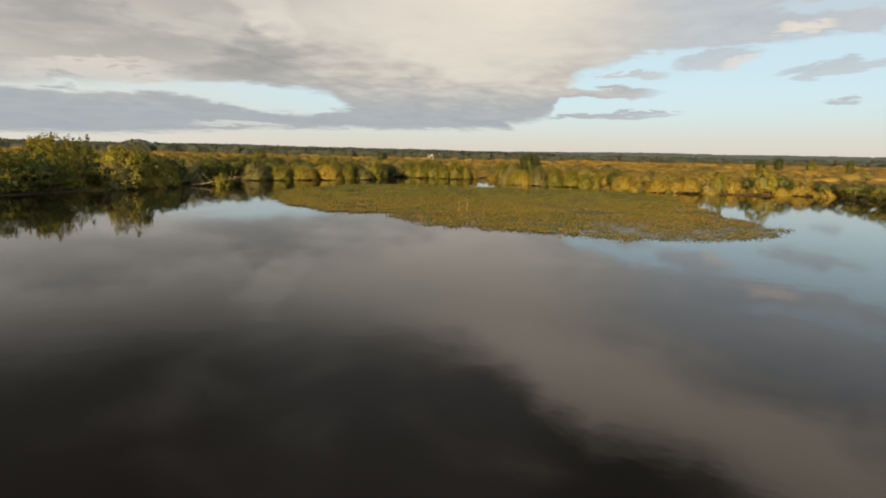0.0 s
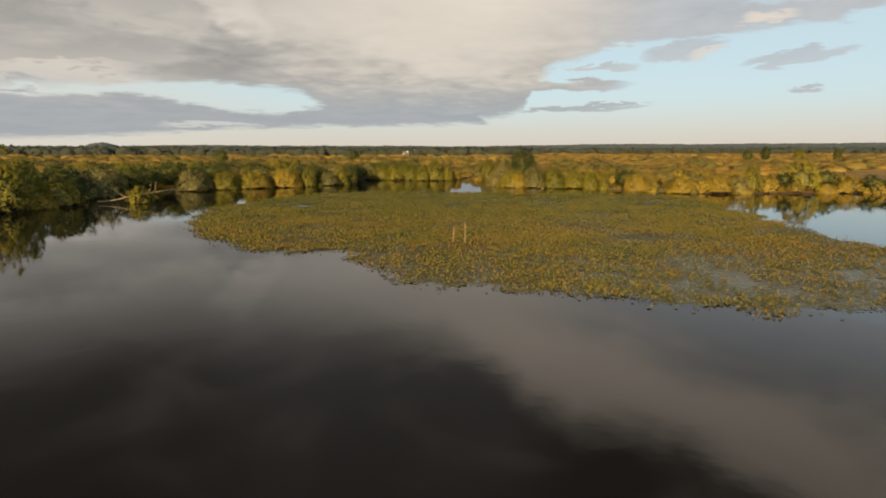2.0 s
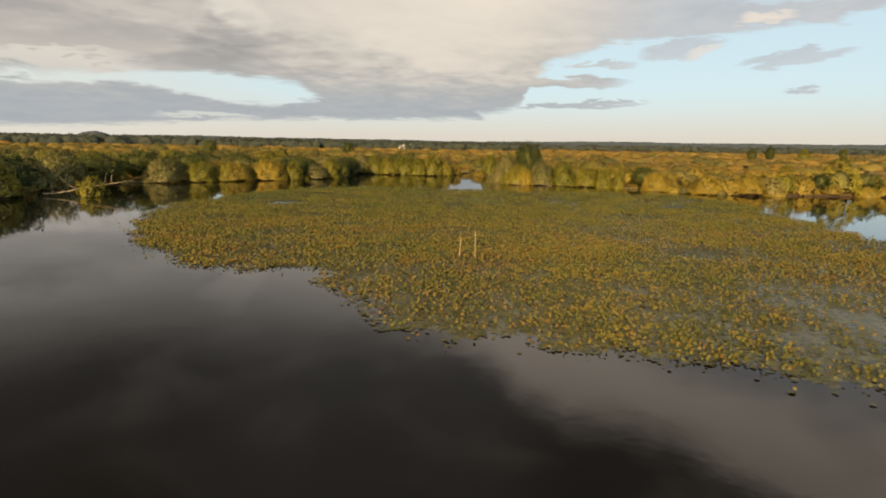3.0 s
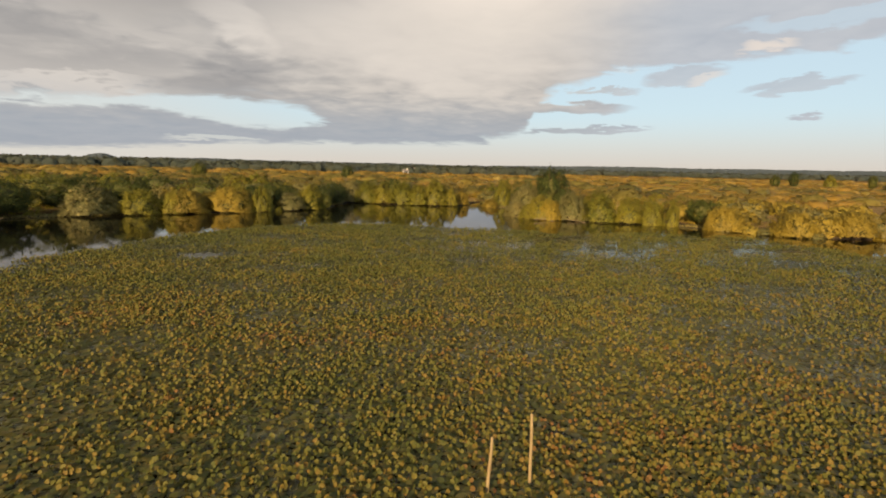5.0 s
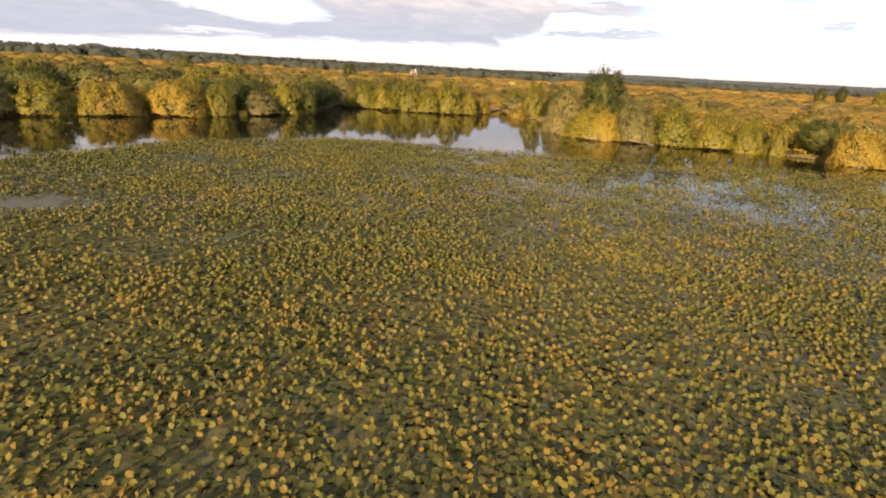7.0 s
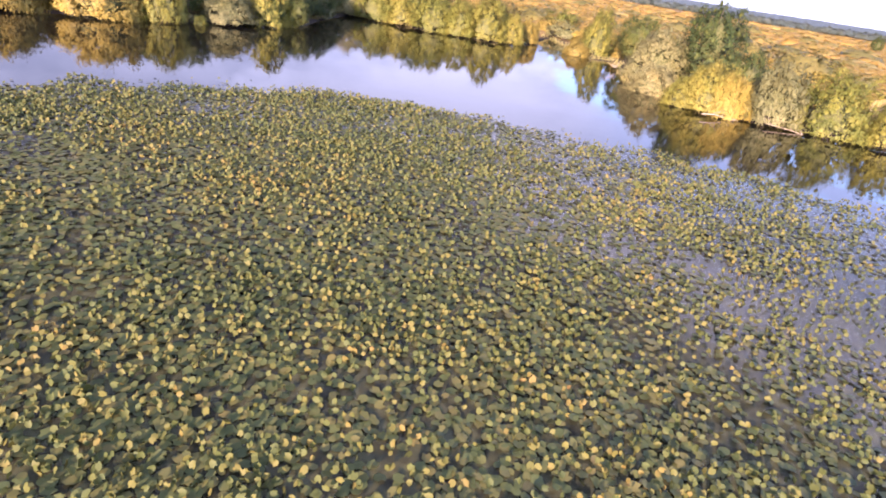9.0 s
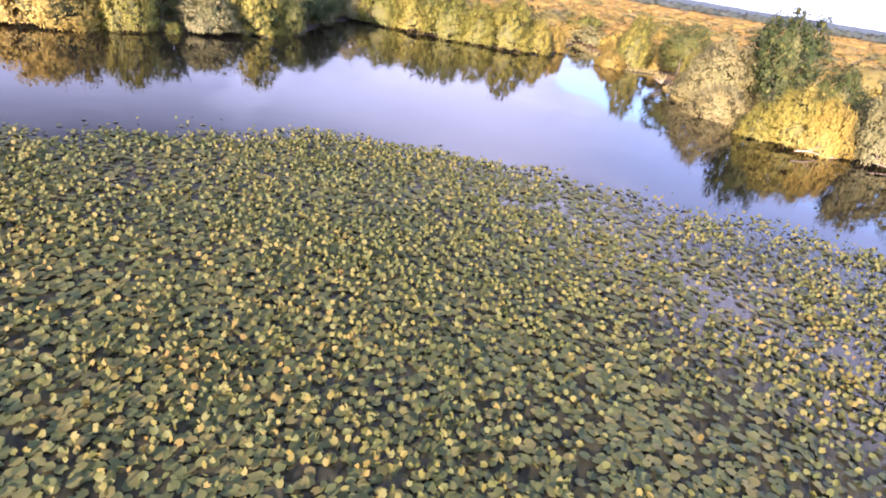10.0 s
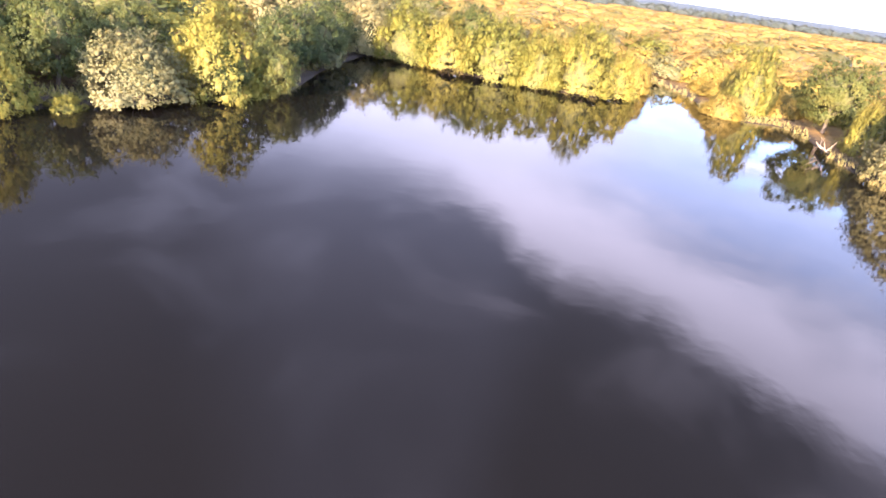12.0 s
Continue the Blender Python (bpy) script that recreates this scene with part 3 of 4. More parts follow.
def edge_distance(x, y):
    d = np.full(len(x), 1e9)
    for i in range(len(LX)):
        j = (i + 1) % len(LX)
        bx, by = LX[j] - LX[i], LY[j] - LY[i]
        t = np.clip(((x - LX[i]) * bx + (y - LY[i]) * by) / (bx * bx + by * by), 0, 1)
        d = np.minimum(d, np.hypot(x - LX[i] - t * bx, y - LY[i] - t * by))
    return d


def waves(x, y, seed, base):
    """Smooth uneven field, about -1 to 1."""
    rs = np.random.RandomState(seed)
    out = np.zeros(len(x))
    for k in range(9):
        a, f, ph = rs.uniform(0, 6.28), base * rs.uniform(0.6, 2.4), rs.uniform(0, 6.28)
        out += np.sin((x * math.cos(a) + y * math.sin(a)) * f + ph + 1.5 * np.sin((x * math.sin(a) - y * math.cos(a)) * f * 0.7))
    return out / 4.5


def scatter(n, seed, thin):
    """Places for pads: dense in the middle and west, thinner to the east and the near end, with small gaps."""
    rs = np.random.RandomState(seed)
    x, y = rs.uniform(-26, 37, n), rs.uniform(38, 111, n)
    x2, y2 = x + 0.8 * waves(x, y, 5, 0.8), y + 0.8 * waves(x, y, 6, 0.8)
    ok = in_patch(x2, y2)
    x, y, x2, y2 = x[ok], y[ok], x2[ok], y2[ok]
    e = edge_distance(x2, y2)
    dens = 0.82 + 0.16 * waves(x, y, 11, 0.35) + 0.30 * waves(x, y, 12, 1.3)
    dens -= 0.16 * np.clip((x - 0.5 - 0.10 * (100 - y)) / 10, 0, 1) + thin * np.clip((x + 3) / 9, 0, 1) * np.clip((y - 80) / 12, 0, 1)
    dens -= 0.40 * np.clip((60 - y) / 14, 0, 1)
    dens *= np.clip(0.25 + e / 1.6, 0, 1)
    for gx, gy, gr in ((-14.5, 84.7, 1.3), (-1.2, 104.1, 0.3), (31.0, 91.0, 1.2)):
        dens *= np.clip((np.hypot((x - gx) * 0.7, y - gy) - gr * 0.5) / gr, 0, 1)
    keep = rs.uniform(0, 1, len(x)) < np.clip(dens, 0, 1)
    # loose leaves adrift just off the edge
    lx, ly = rs.uniform(-28, 39, n // 12), rs.uniform(36, 113, n // 12)
    e = edge_distance(lx, ly)
    loose = ~in_patch(lx, ly) & (rs.uniform(0, 1, len(lx)) < 0.22 * np.clip(1 - e / 1.3, 0, 1) ** 1.5)
    return np.concatenate([x[keep], lx[loose]]), np.concatenate([y[keep], ly[loose]]), rs


# outline of one leaf: heart-shaped, longer than wide, with a notch at the stalk
RIM_FLAT = np.array([(-0.2, 0.0), (-0.42, 0.28), (0.1, 0.47), (0.5, 0.22), (0.5, -0.22), (0.1, -0.47), (-0.42, -0.28)])
RIM_CURLED = np.array([(-0.12, 0.0), (-0.46, 0.16), (-0.10, 0.46), (0.42, 0.36), (0.60, 0.0), (0.42, -0.36), (-0.10, -0.46), (-0.46, -0.16)])


def pads(x, y, rs, tilt_lo, tilt_hi, z_lo, z_hi, size, curl, RIM=RIM_CURLED, to_sun=False):
    """Leaves as fans from the stalk point, each turned and tilted its own way."""
    n = len(x)
    s = size * rs.uniform(0.72, 1.2, n)
    yaw = rs.uniform(0, 2 * math.pi, n)
    tilt, lean = rs.uniform(tilt_lo, tilt_hi, n), rs.uniform(0, 2 * math.pi, n)
    if to_sun:   # raised leaves turned to sun and camera, so the bed looks brighter from afar
        lean = np.where(rs.uniform(0, 1, n) < 0.75, rs.normal(1.3, 0.9, n), lean)
    px, py = RIM[:, 0][None] * s[:, None], RIM[:, 1][None] * s[:, None] * rs.uniform(0.8, 1.05, n)[:, None]
    pz = curl * rs.uniform(-0.6, 1.0, n)[:, None] * (np.abs(RIM[:, 1])[None] * 2) ** 2 * s[:, None] * 0.5
    wx = px * np.cos(yaw)[:, None] - py * np.sin(yaw)[:, None]
    wy = px * np.sin(yaw)[:, None] + py * np.cos(yaw)[:, None]
    along = wx * np.cos(lean)[:, None] + wy * np.sin(lean)[:, None]
    ax, ay = wx - along * np.cos(lean)[:, None], wy - along * np.sin(lean)[:, None]
    ct, st = np.cos(tilt)[:, None], np.sin(tilt)[:, None]
    a2, z2 = along * ct - pz * st, along * st + pz * ct
    z = z2 + rs.uniform(z_lo, z_hi, n)[:, None]
    z += np.maximum(0, 0.006 - z.min(axis=1))[:, None]
    v = np.stack([x[:, None] + ax + a2 * np.cos(lean)[:, None], y[:, None] + ay + a2 * np.sin(lean)[:, None], z], axis=2)
    k = len(RIM)
    fan = np.array([(0, i, i + 1) for i in range(1, k - 1)])
    f = (np.arange(n) * k)[:, None, None] + fan[None]
    return v.reshape(-1, 3), f.reshape(-1, 3)


patch = tagged(new("water_lily_patch"), "floating bed of green and yellowing water lily leaves on dark water", "water lilies")
patch.location = (4, 75, 0)
# the film of weed and painted sheen, cut to the bed's outline
cell = 0.3
gx, gy = np.meshgrid(np.arange(-27, 38, cell), np.arange(37, 107, cell))
gx, gy = gx.ravel(), gy.ravel()
wx, wy = gx + 0.8 * waves(gx, gy, 5, 0.8), gy + 0.8 * waves(gx, gy, 6, 0.8)
inner = in_patch(wx, wy) & (edge_distance(wx, wy) > np.where(gy < 62, 0.15, 1.2) + 0.5 * (waves(gx, gy, 8, 2.2) + 0.4).clip(0, 1))
gx, gy = gx[inner], gy[inner]
corner = np.array([(0, 0), (1, 0), (1, 1), (0, 1)]) * cell
px = (gx[:, None] + corner[None, :, 0]).ravel()
py = (gy[:, None] + corner[None, :, 1]).ravel()
key = np.round(px / cell).astype(int) * 100000 + np.round(py / cell).astype(int)
_, first, where = np.unique(key, return_index=True, return_inverse=True)
jx, jy = px[first], py[first]
v = np.stack([jx + 0.15 * waves(jx, jy, 9, 4.0) - 4, jy + 0.15 * waves(jx, jy, 10, 4.0) - 75, np.full(len(jx), 0.006)], axis=1)
part("weed_film", mesh_np("weed_film", v, where.reshape(-1, 4), M["film"]), patch, "olive scum of weed and sunken leaves, with painted sheen farther north", "stuff")
x, y, rs = scatter(400000, 21, 0.50)
v, f = pads(x, y, rs, 0.0, 0.24, 0.012, 0.05, 0.168, 0.25, RIM_FLAT)
part("floating_leaves", mesh_np("floating_leaves", v - np.array([4, 75, 0]), f, M["pad"]), patch, "glossy dark olive lily pads", "stuff")
x, y, rs = scatter(450000, 22, 0.12)
drift = waves(x, y, 31, 0.5) + 0.4 * waves(x, y, 32, 1.6)
ok = rs.uniform(-1.0, 1.3, len(x)) < drift + 0.45 - 0.35 * np.clip((y - 72) / 20, 0, 1)
x, y = x[ok], y[ok]
v, f = pads(x, y, rs, 0.5, 1.5, 0.045, 0.16, 0.108, 0.9, RIM_FLAT, True)
part("raised_leaves", mesh_np("raised_leaves", v - np.array([4, 75, 0]), f, M["pad_up"]), patch, "yellow and orange leaves standing off the water", "stuff")
# single leaves where the camera passes low over the far end
rs = np.random.RandomState(77)
flat_kinds = [mesh_np("leaf", *pads(np.zeros(1), np.zeros(1), rs, 0.02, 0.10, 0.03, 0.045, 0.19, 0.1), M["pad"]) for _ in range(5)]
up_kinds = [mesh_np("leaf", *pads(np.zeros(1), np.zeros(1), rs, 0.3, 1.0, 0.05, 0.11, 0.145, 0.8), M["pad_up"]) for _ in range(5)]
for i in range(300):
    lx, ly = rs.uniform(-16, -2), rs.uniform(98, 107.0)
    while not in_patch(np.array([lx]), np.array([ly + 0.8]))[0]:
        lx, ly = rs.uniform(-16, -2), rs.uniform(98, 107.0)
    ob = part("leaf", (up_kinds if rs.uniform() < 0.4 else flat_kinds)[rs.randint(5)], patch)
    ob.location = (lx - 4, ly - 75, rs.uniform(0, 0.015))
    ob.rotation_euler = (0, 0, rs.uniform(0, 6.28))

# ---- bushes and trees ----
def bush_kind(name, mat, seed, w, h, clumps, n, size, plume, label, category, aspect=0.5, lift=0.0):
    """One plant with stems, dense inner foliage and leaves; stands at the origin until planted."""
    rs, rng = np.random.RandomState(seed), random.Random(seed)
    top = tagged(new(name), label, category)
    pieces = []
    if lift:
        v, f, pts = limb(rng, (0, 0, -0.3), (0.05, 0, 1), h * 0.75, 0.14, 6, 0, 0.12, 8)
        pieces.append((v, f))
    for i in range(6):
        a = i * 2.4 + rng.uniform(-0.4, 0.4)
        st = (0.12 * math.cos(a), 0.12 * math.sin(a), -0.2 if not lift else h * rng.uniform(0.15, 0.45))
        v, f, pts = limb(rng, st, (math.cos(a) * 0.6, math.sin(a) * 0.6, 1.1), h * rng.uniform(0.4, 0.6), 0.045, 4, 0, 0.2)
        pieces.append((v, f))
    part("stems", mesh_np("stems", *joined(pieces), M["bark"]), top, "grey-brown woody stems")
    leafy, hearts = crown(rs, w, h, n, size, clumps, plume, lift, aspect, seed * 0.7, 1.0, True)
    # core darkened by colour, so gaps between leaves read as shade
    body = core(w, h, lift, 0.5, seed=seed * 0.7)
    part("twig_mass", mesh_np("twig_mass", *body, M["inner_shade"]), top, "lumpy core coloured dark for the shade inside the leaves")
    if n > 5000:
        part("inner_leaves", mesh_np("inner_leaves", *hearts, mat), top)
    part("leaves", mesh_np("leaves", *leafy, mat), top)
    return top, w, h


KIND = {}
for i in range(3):
    KIND["sallow", i] = bush_kind("sallow_bush", M["sallow"], 100 + i, 5.0, 3.6, 190, 11500, 0.064, 0.0, "rounded grey-green sallow bush yellowing at the water's edge", "bush", 0.55)
    KIND["willow", i] = bush_kind("willow_bush", M["willow"], 200 + i, 4.2, 3.8, 190, 11500, 0.062, 0.22, "yellow-green willow bush with upright leafy shoots on the bank", "bush", 0.42)
    KIND["alder", i] = bush_kind("alder_tree", M["alder"], 300 + i, 4.6, 5.4, 190, 11500, 0.064, 0.15, "dark green young alder tree among the bank bushes", "tree", 0.6, 0.10)
    KIND["myrtle", i] = bush_kind("bog_shrub", M["myrtle"], 400 + i, 4.2, 2.2, 190, 10500, 0.06, 0.0, "low orange-brown bog shrub in autumn colour", "shrub", 0.5)
    KIND["sallow_back", i] = bush_kind("sallow_bush", M["sallow"], 500 + i, 5.0, 3.6, 60, 2000, 0.145, 0.0, "rounded grey-green sallow bush in the thicket behind the bank", "bush", 0.6)
    KIND["willow_back", i] = bush_kind("willow_bush", M["willow"], 600 + i, 4.4, 3.8, 60, 2000, 0.145, 0.22, "yellow-green willow bush in the thicket behind the bank", "bush", 0.5)
    KIND["alder_back", i] = bush_kind("alder_tree", M["alder"], 700 + i, 4.6, 5.4, 60, 2100, 0.15, 0.15, "dark green young alder tree in the thicket behind the bank", "tree", 0.6, 0.08)
    KIND["myrtle_back", i] = bush_kind("bog_shrub", M["myrtle"], 800 + i, 4.6, 2.2, 60, 1800, 0.13, 0.0, "low orange-brown bog shrub in the thicket behind the bank", "shrub", 0.6)
ORDER = random.Random(9)
used, turn = set(), {}


def plant(kind, x, y, w, h, group="bushes along the shore", z=None):
    """Sets one plant of a kind, w wide and h high, with its foot at x, y."""
    turn[kind] = turn.get(kind, -1) + 1
    key = (kind, turn[kind] % 3)
    ob, w0, h0 = KIND[key]
    if group == "bushes along the shore":   # they lean out over the water
        out, r = shore_at(x, y), math.hypot(x - HUB[0], y - HUB[1])
        if out < 0.75 * w:
            k = (out - (0.40 * w - 1.0)) / r
            x, y = x + (HUB[0] - x) * k, y + (HUB[1] - y) * k
    if z is None:
        z = max(ground_z(x, y), -0.2)
    tilt = Euler((ORDER.uniform(-0.09, 0.09), ORDER.uniform(-0.09, 0.09), ORDER.uniform(0, 6.28)))
    mtx = Matrix.LocRotScale((x, y, z - 0.05), tilt, (w / w0 * ORDER.uniform(0.88, 1.18), w / w0 * ORDER.uniform(0.88, 1.18), h / h0))
    if key in used:
        k = ob.scale
        ob = copy_thing(ob, mtx @ Matrix.Diagonal((1 / k.x, 1 / k.y, 1 / k.z, 1)))
    else:
        used.add(key)
        ob.matrix_basis = mtx
    return tagged(ob, group=group)


# far bank, west of the creek
plant("willow", -21.9, 123.6, 2.7, 3.6)
plant("alder", -21.2, 126.6, 2.8, 3.7)
plant("willow", -19.9, 124.8, 1.2, 0.9)
plant("sallow", -18.4, 127.0, 3.9, 2.7)
plant("alder", -20.2, 130.2, 3.4, 3.4)
plant("willow", -16.8, 131.2, 4.0, 3.9)
plant("alder", -15.6, 129.0, 2.1, 2.5)
plant("alder", -14.0, 130.4, 2.1, 2.5)
plant("willow", -14.9, 130.8, 1.8, 1.5)
plant("alder", -14.8, 135.4, 3.6, 3.5)
plant("alder", -14.4, 140.0, 3.8, 3.4)
plant("alder", -14.4, 144.4, 3.6, 3.5)
plant("sallow", -12.4, 148.4, 5.2, 4.0)
plant("willow", -9.2, 147.2, 4.4, 4.2)
plant("willow", -6.2, 146.2, 3.9, 3.8)
plant("alder", -4.8, 147.0, 3.0, 4.7)
plant("willow", -2.9, 145.0, 4.2, 4.4)
plant("willow", 0.0, 144.0, 3.6, 3.8)
plant("willow", 2.9, 143.9, 4.6, 4.7)
plant("willow", 5.6, 145.0, 3.0, 3.3)
plant("myrtle", 7.8, 147.6, 2.6, 2.5)
plant("sallow", -8.0, 150.5, 5.0, 4.0)
plant("sallow", -2.5, 149.5, 5.0, 4.0)
plant("myrtle", 3.5, 149.5, 4.6, 3.2)
# east of the creek
plant("myrtle", 15.6, 148.0, 4.0, 1.8)
plant("myrtle", 16.4, 151.5, 4.0, 2.2)
plant("willow", 14.8, 144.0, 3.8, 5.0)
plant("myrtle", 12.8, 143.2, 2.6, 1.5)
plant("willow", 16.4, 134.4, 1.8, 3.0)
plant("myrtle", 18.0, 144.6, 3.0, 1.8)
plant("alder", 17.6, 139.2, 4.0, 4.6)
plant("alder", 19.2, 135.0, 3.4, 3.4)
plant("sallow", 16.1, 129.0, 4.9, 4.5)
plant("sallow", 15.0, 125.0, 3.0, 2.2)
plant("alder", 19.6, 128.0, 5.2, 7.0)
plant("willow", 16.0, 118.8, 4.2, 3.4)
plant("willow", 14.8, 119.6, 2.6, 2.2)
plant("myrtle", 18.6, 119.4, 3.0, 3.0)
plant("alder", 20.2, 122.6, 3.2, 3.9)
plant("sallow", 21.0, 118.4, 4.4, 4.2)
plant("willow", 24.4, 117.4, 4.4, 4.0)
plant("willow", 28.0, 115.8, 3.2, 3.5)
plant("willow", 30.2, 114.6, 2.6, 3.1)
plant("willow", 31.8, 113.0, 1.7, 3.3)
plant("alder", 34.6, 112.4, 3.4, 3.4)
plant("myrtle", 35.6, 108.6, 4.4, 2.8)
plant("myrtle", 41.0, 103.2, 4.6, 2.8)
plant("myrtle", 45.0, 102.2, 4.8, 2.8)
plant("sallow_back", 48.2, 102.2, 3.4, 2.4)
plant("willow_back", 50.4, 102.4, 2.6, 4.2)
plant("myrtle_back", 53.2, 103.0, 3.4, 2.4)
plant("alder_back", 55.4, 102.8, 2.4, 2.8)
plant("willow_back", 58.6, 103.2, 4.8, 5.2)
plant("alder_back", 62.2, 102.8, 3.2, 3.4)
plant("myrtle_back", 66.0, 102.6, 4.4, 2.4)
plant("myrtle_back", 56.8, 102.0, 2.6, 1.6)
plant("myrtle_back", 60.6, 101.8, 3.0, 1.6)
plant("myrtle_back", 64.2, 102.0, 3.4, 1.9)
plant("myrtle_back", 68.2, 100.8, 4.0, 2.2)
plant("alder_back", 70.6, 101.4, 4.6, 2.8)
plant("alder_back", 71.4, 96.5, 5.4, 3.2)
plant("alder_back", 69.6, 86.5, 5.0, 3.4)
plant("alder_back", 68.0, 78.0, 6.0, 3.8)
plant("willow_back", 66.6, 70.0, 5.0, 4.0)
plant("sallow_back", 65.6, 60.0, 6.0, 4.2)
# west bank
plant("myrtle", -25.2, 121.8, 5.2, 3.3)
plant("myrtle", -29.6, 118.6, 5.0, 3.0)
plant("myrtle", -27.4, 121.4, 3.6, 2.5)
plant("willow", -32.2, 118.4, 4.0, 3.0)
plant("alder", -23.4, 126.0, 3.2, 3.5)
plant("willow", -25.0, 126.0, 3.0, 3.6)
plant("willow", -34.6, 115.8, 4.2, 3.2)
plant("alder", -36.6, 118.0, 6.0, 4.4)
plant("sallow", -38.0, 112.6, 5.4, 3.6)
plant("alder", -41.6, 113.8, 6.0, 4.6)
plant("alder", -43.8, 106.6, 5.6, 4.4)
plant("sallow_back", -46.4, 100.4, 6.0, 4.4)
plant("sallow_back", -44.6, 95.0, 4.6, 4.2)
plant("alder_back", -44.0, 90.0, 5.4, 4.6)
plant("willow_back", -42.6, 85.6, 4.6, 3.8)
plant("myrtle_back", -40.8, 83.4, 2.6, 1.8)
plant("willow_back", -45.6, 83.4, 4.6, 6.2)
plant("willow_back", -47.6, 78.0, 6.0, 6.4)
plant("sallow_back", -46.0, 76.6, 3.8, 4.2)
plant("willow_back", -50.6, 72.0, 6.4, 6.0)
plant("willow_back", -51.4, 66.0, 6.2, 5.2)
plant("sallow_back", -54.0, 60.0, 6.2, 4.8)
plant("sallow_back", -56.6, 53.0, 6.4, 5.4)

# low shrubs that fringe the eastern waterline
fringe = random.Random(23)
for k in range(34):
    x = 33.5 + 1.05 * k
    a = math.atan2(101.5 + max(0, 40 - x) * 0.9 - HUB[1], x - HUB[0])
    r = RAD[int(a / (2 * math.pi) * STEPS + 0.5) % STEPS] + 0.1
    plant("myrtle_back" if k % 3 else "sallow_back", HUB[0] + r * math.cos(a), HUB[1] + r * math.sin(a), fringe.uniform(1.9, 2.7), fringe.uniform(0.8, 1.5))

# taller willows behind the west bank
for x, y, w, h in ((-56, 78, 6.4, 6.8), (-60, 86, 7.0, 7.4), (-53, 90, 5.6, 5.6), (-63, 97, 7.0, 7.0), (-58, 69, 7.0, 6.6)):
    plant("willow_back", x, y, w, h, "thicket behind the shore")

# tall willows added out of view to the south-west, to shade the western shore
for x, y, h in ((-58, 46, 12), (-61, 53, 12.5), (-64, 60, 12), (-67, 67, 12), (-71, 74, 12)):
    plant("willow_back", x, y, 9.5, h, "tall trees on the west bank")

# the thicket behind them, row upon row, lower and rustier away from the water
fill = random.Random(4)
placed = [o.matrix_basis.translation.copy() for o in scene.objects if o.name.startswith(("sallow_bush", "willow_bush", "alder_tree", "bog_shrub"))]
tries = 0
while len(placed) < 345 and tries < 30000:
    tries += 1
    a = fill.uniform(-0.35, math.pi + 0.75)
    i = int((a % (2 * math.pi)) / (2 * math.pi) * STEPS) % STEPS
    o = 2.2 + 40 * fill.random() ** 1.5
    r = RAD[i] + o
    x, y = HUB[0] + r * math.cos(a), HUB[1] + r * math.sin(a)
    if y < 55 or (11 - 2.5 < x < 14.5 and y < 165 and y > 147):
        continue
    west = x < -8
    space = 2.7 if west else 2.5
    if any((p.x - x) ** 2 + (p.y - y) ** 2 < space ** 2 for p in placed) or shore_at(x, y) < (6.0 if 8 < x < 24 and y < 152 else 2.4):
        continue
    q = fill.random()
    if west:
        kind, h = ("alder", fill.uniform(3.2, 4.6)) if q < 0.2 else ("willow", fill.uniform(3, 4.6)) if q < 0.5 else ("sallow", fill.uniform(2.4, 4)) if q < 0.7 else ("myrtle", fill.uniform(1.9, 3))
    elif y > 140 and x < 9:
        kind, h = ("sallow", fill.uniform(2.6, 4.2)) if q < 0.35 else ("myrtle", fill.uniform(2, 3.4))
    else:
        kind, h = ("sallow", fill.uniform(1.8, 3)) if q < 0.2 else ("willow", fill.uniform(2, 3.2)) if q < 0.3 else ("myrtle", fill.uniform(1.5, 2.5))
    if y > 117 and -32 < x < 9:
        h = min(h, fill.uniform(2.4, 3.5))
    plant(kind + "_back", x, y, fill.uniform(4.6, 6.6), h, "thicket behind the shore")
    placed.append(Vector((x, y, 0)))

# ---- open scrub out to the woods ----
def grow(spots, shapes):
    """Many plants as one mesh from (x, y, z, width, height, turn, shape, tone): vertices, faces and each plant's own tone and rounded form."""
    pieces, tones, forms = [], [], []
    for x, y, z, w, h, t, k, tone in spots:
        v, f = shapes[k]
        c, sn = math.cos(t), math.sin(t)
        rx, ry = v[:, 0] * c - v[:, 1] * sn, v[:, 0] * sn + v[:, 1] * c
        pieces.append((np.stack([rx * w + x, ry * w + y, v[:, 2] * h + z], axis=1), f))
        form = np.stack([rx, ry, v[:, 2] * 0.55 + 0.05], axis=1)
        forms.append(form / np.linalg.norm(form, axis=1)[:, None])
        tones.append(np.full(len(v), tone))
    return (*joined(pieces), {"tone": np.concatenate(tones), "form": np.concatenate(forms)})


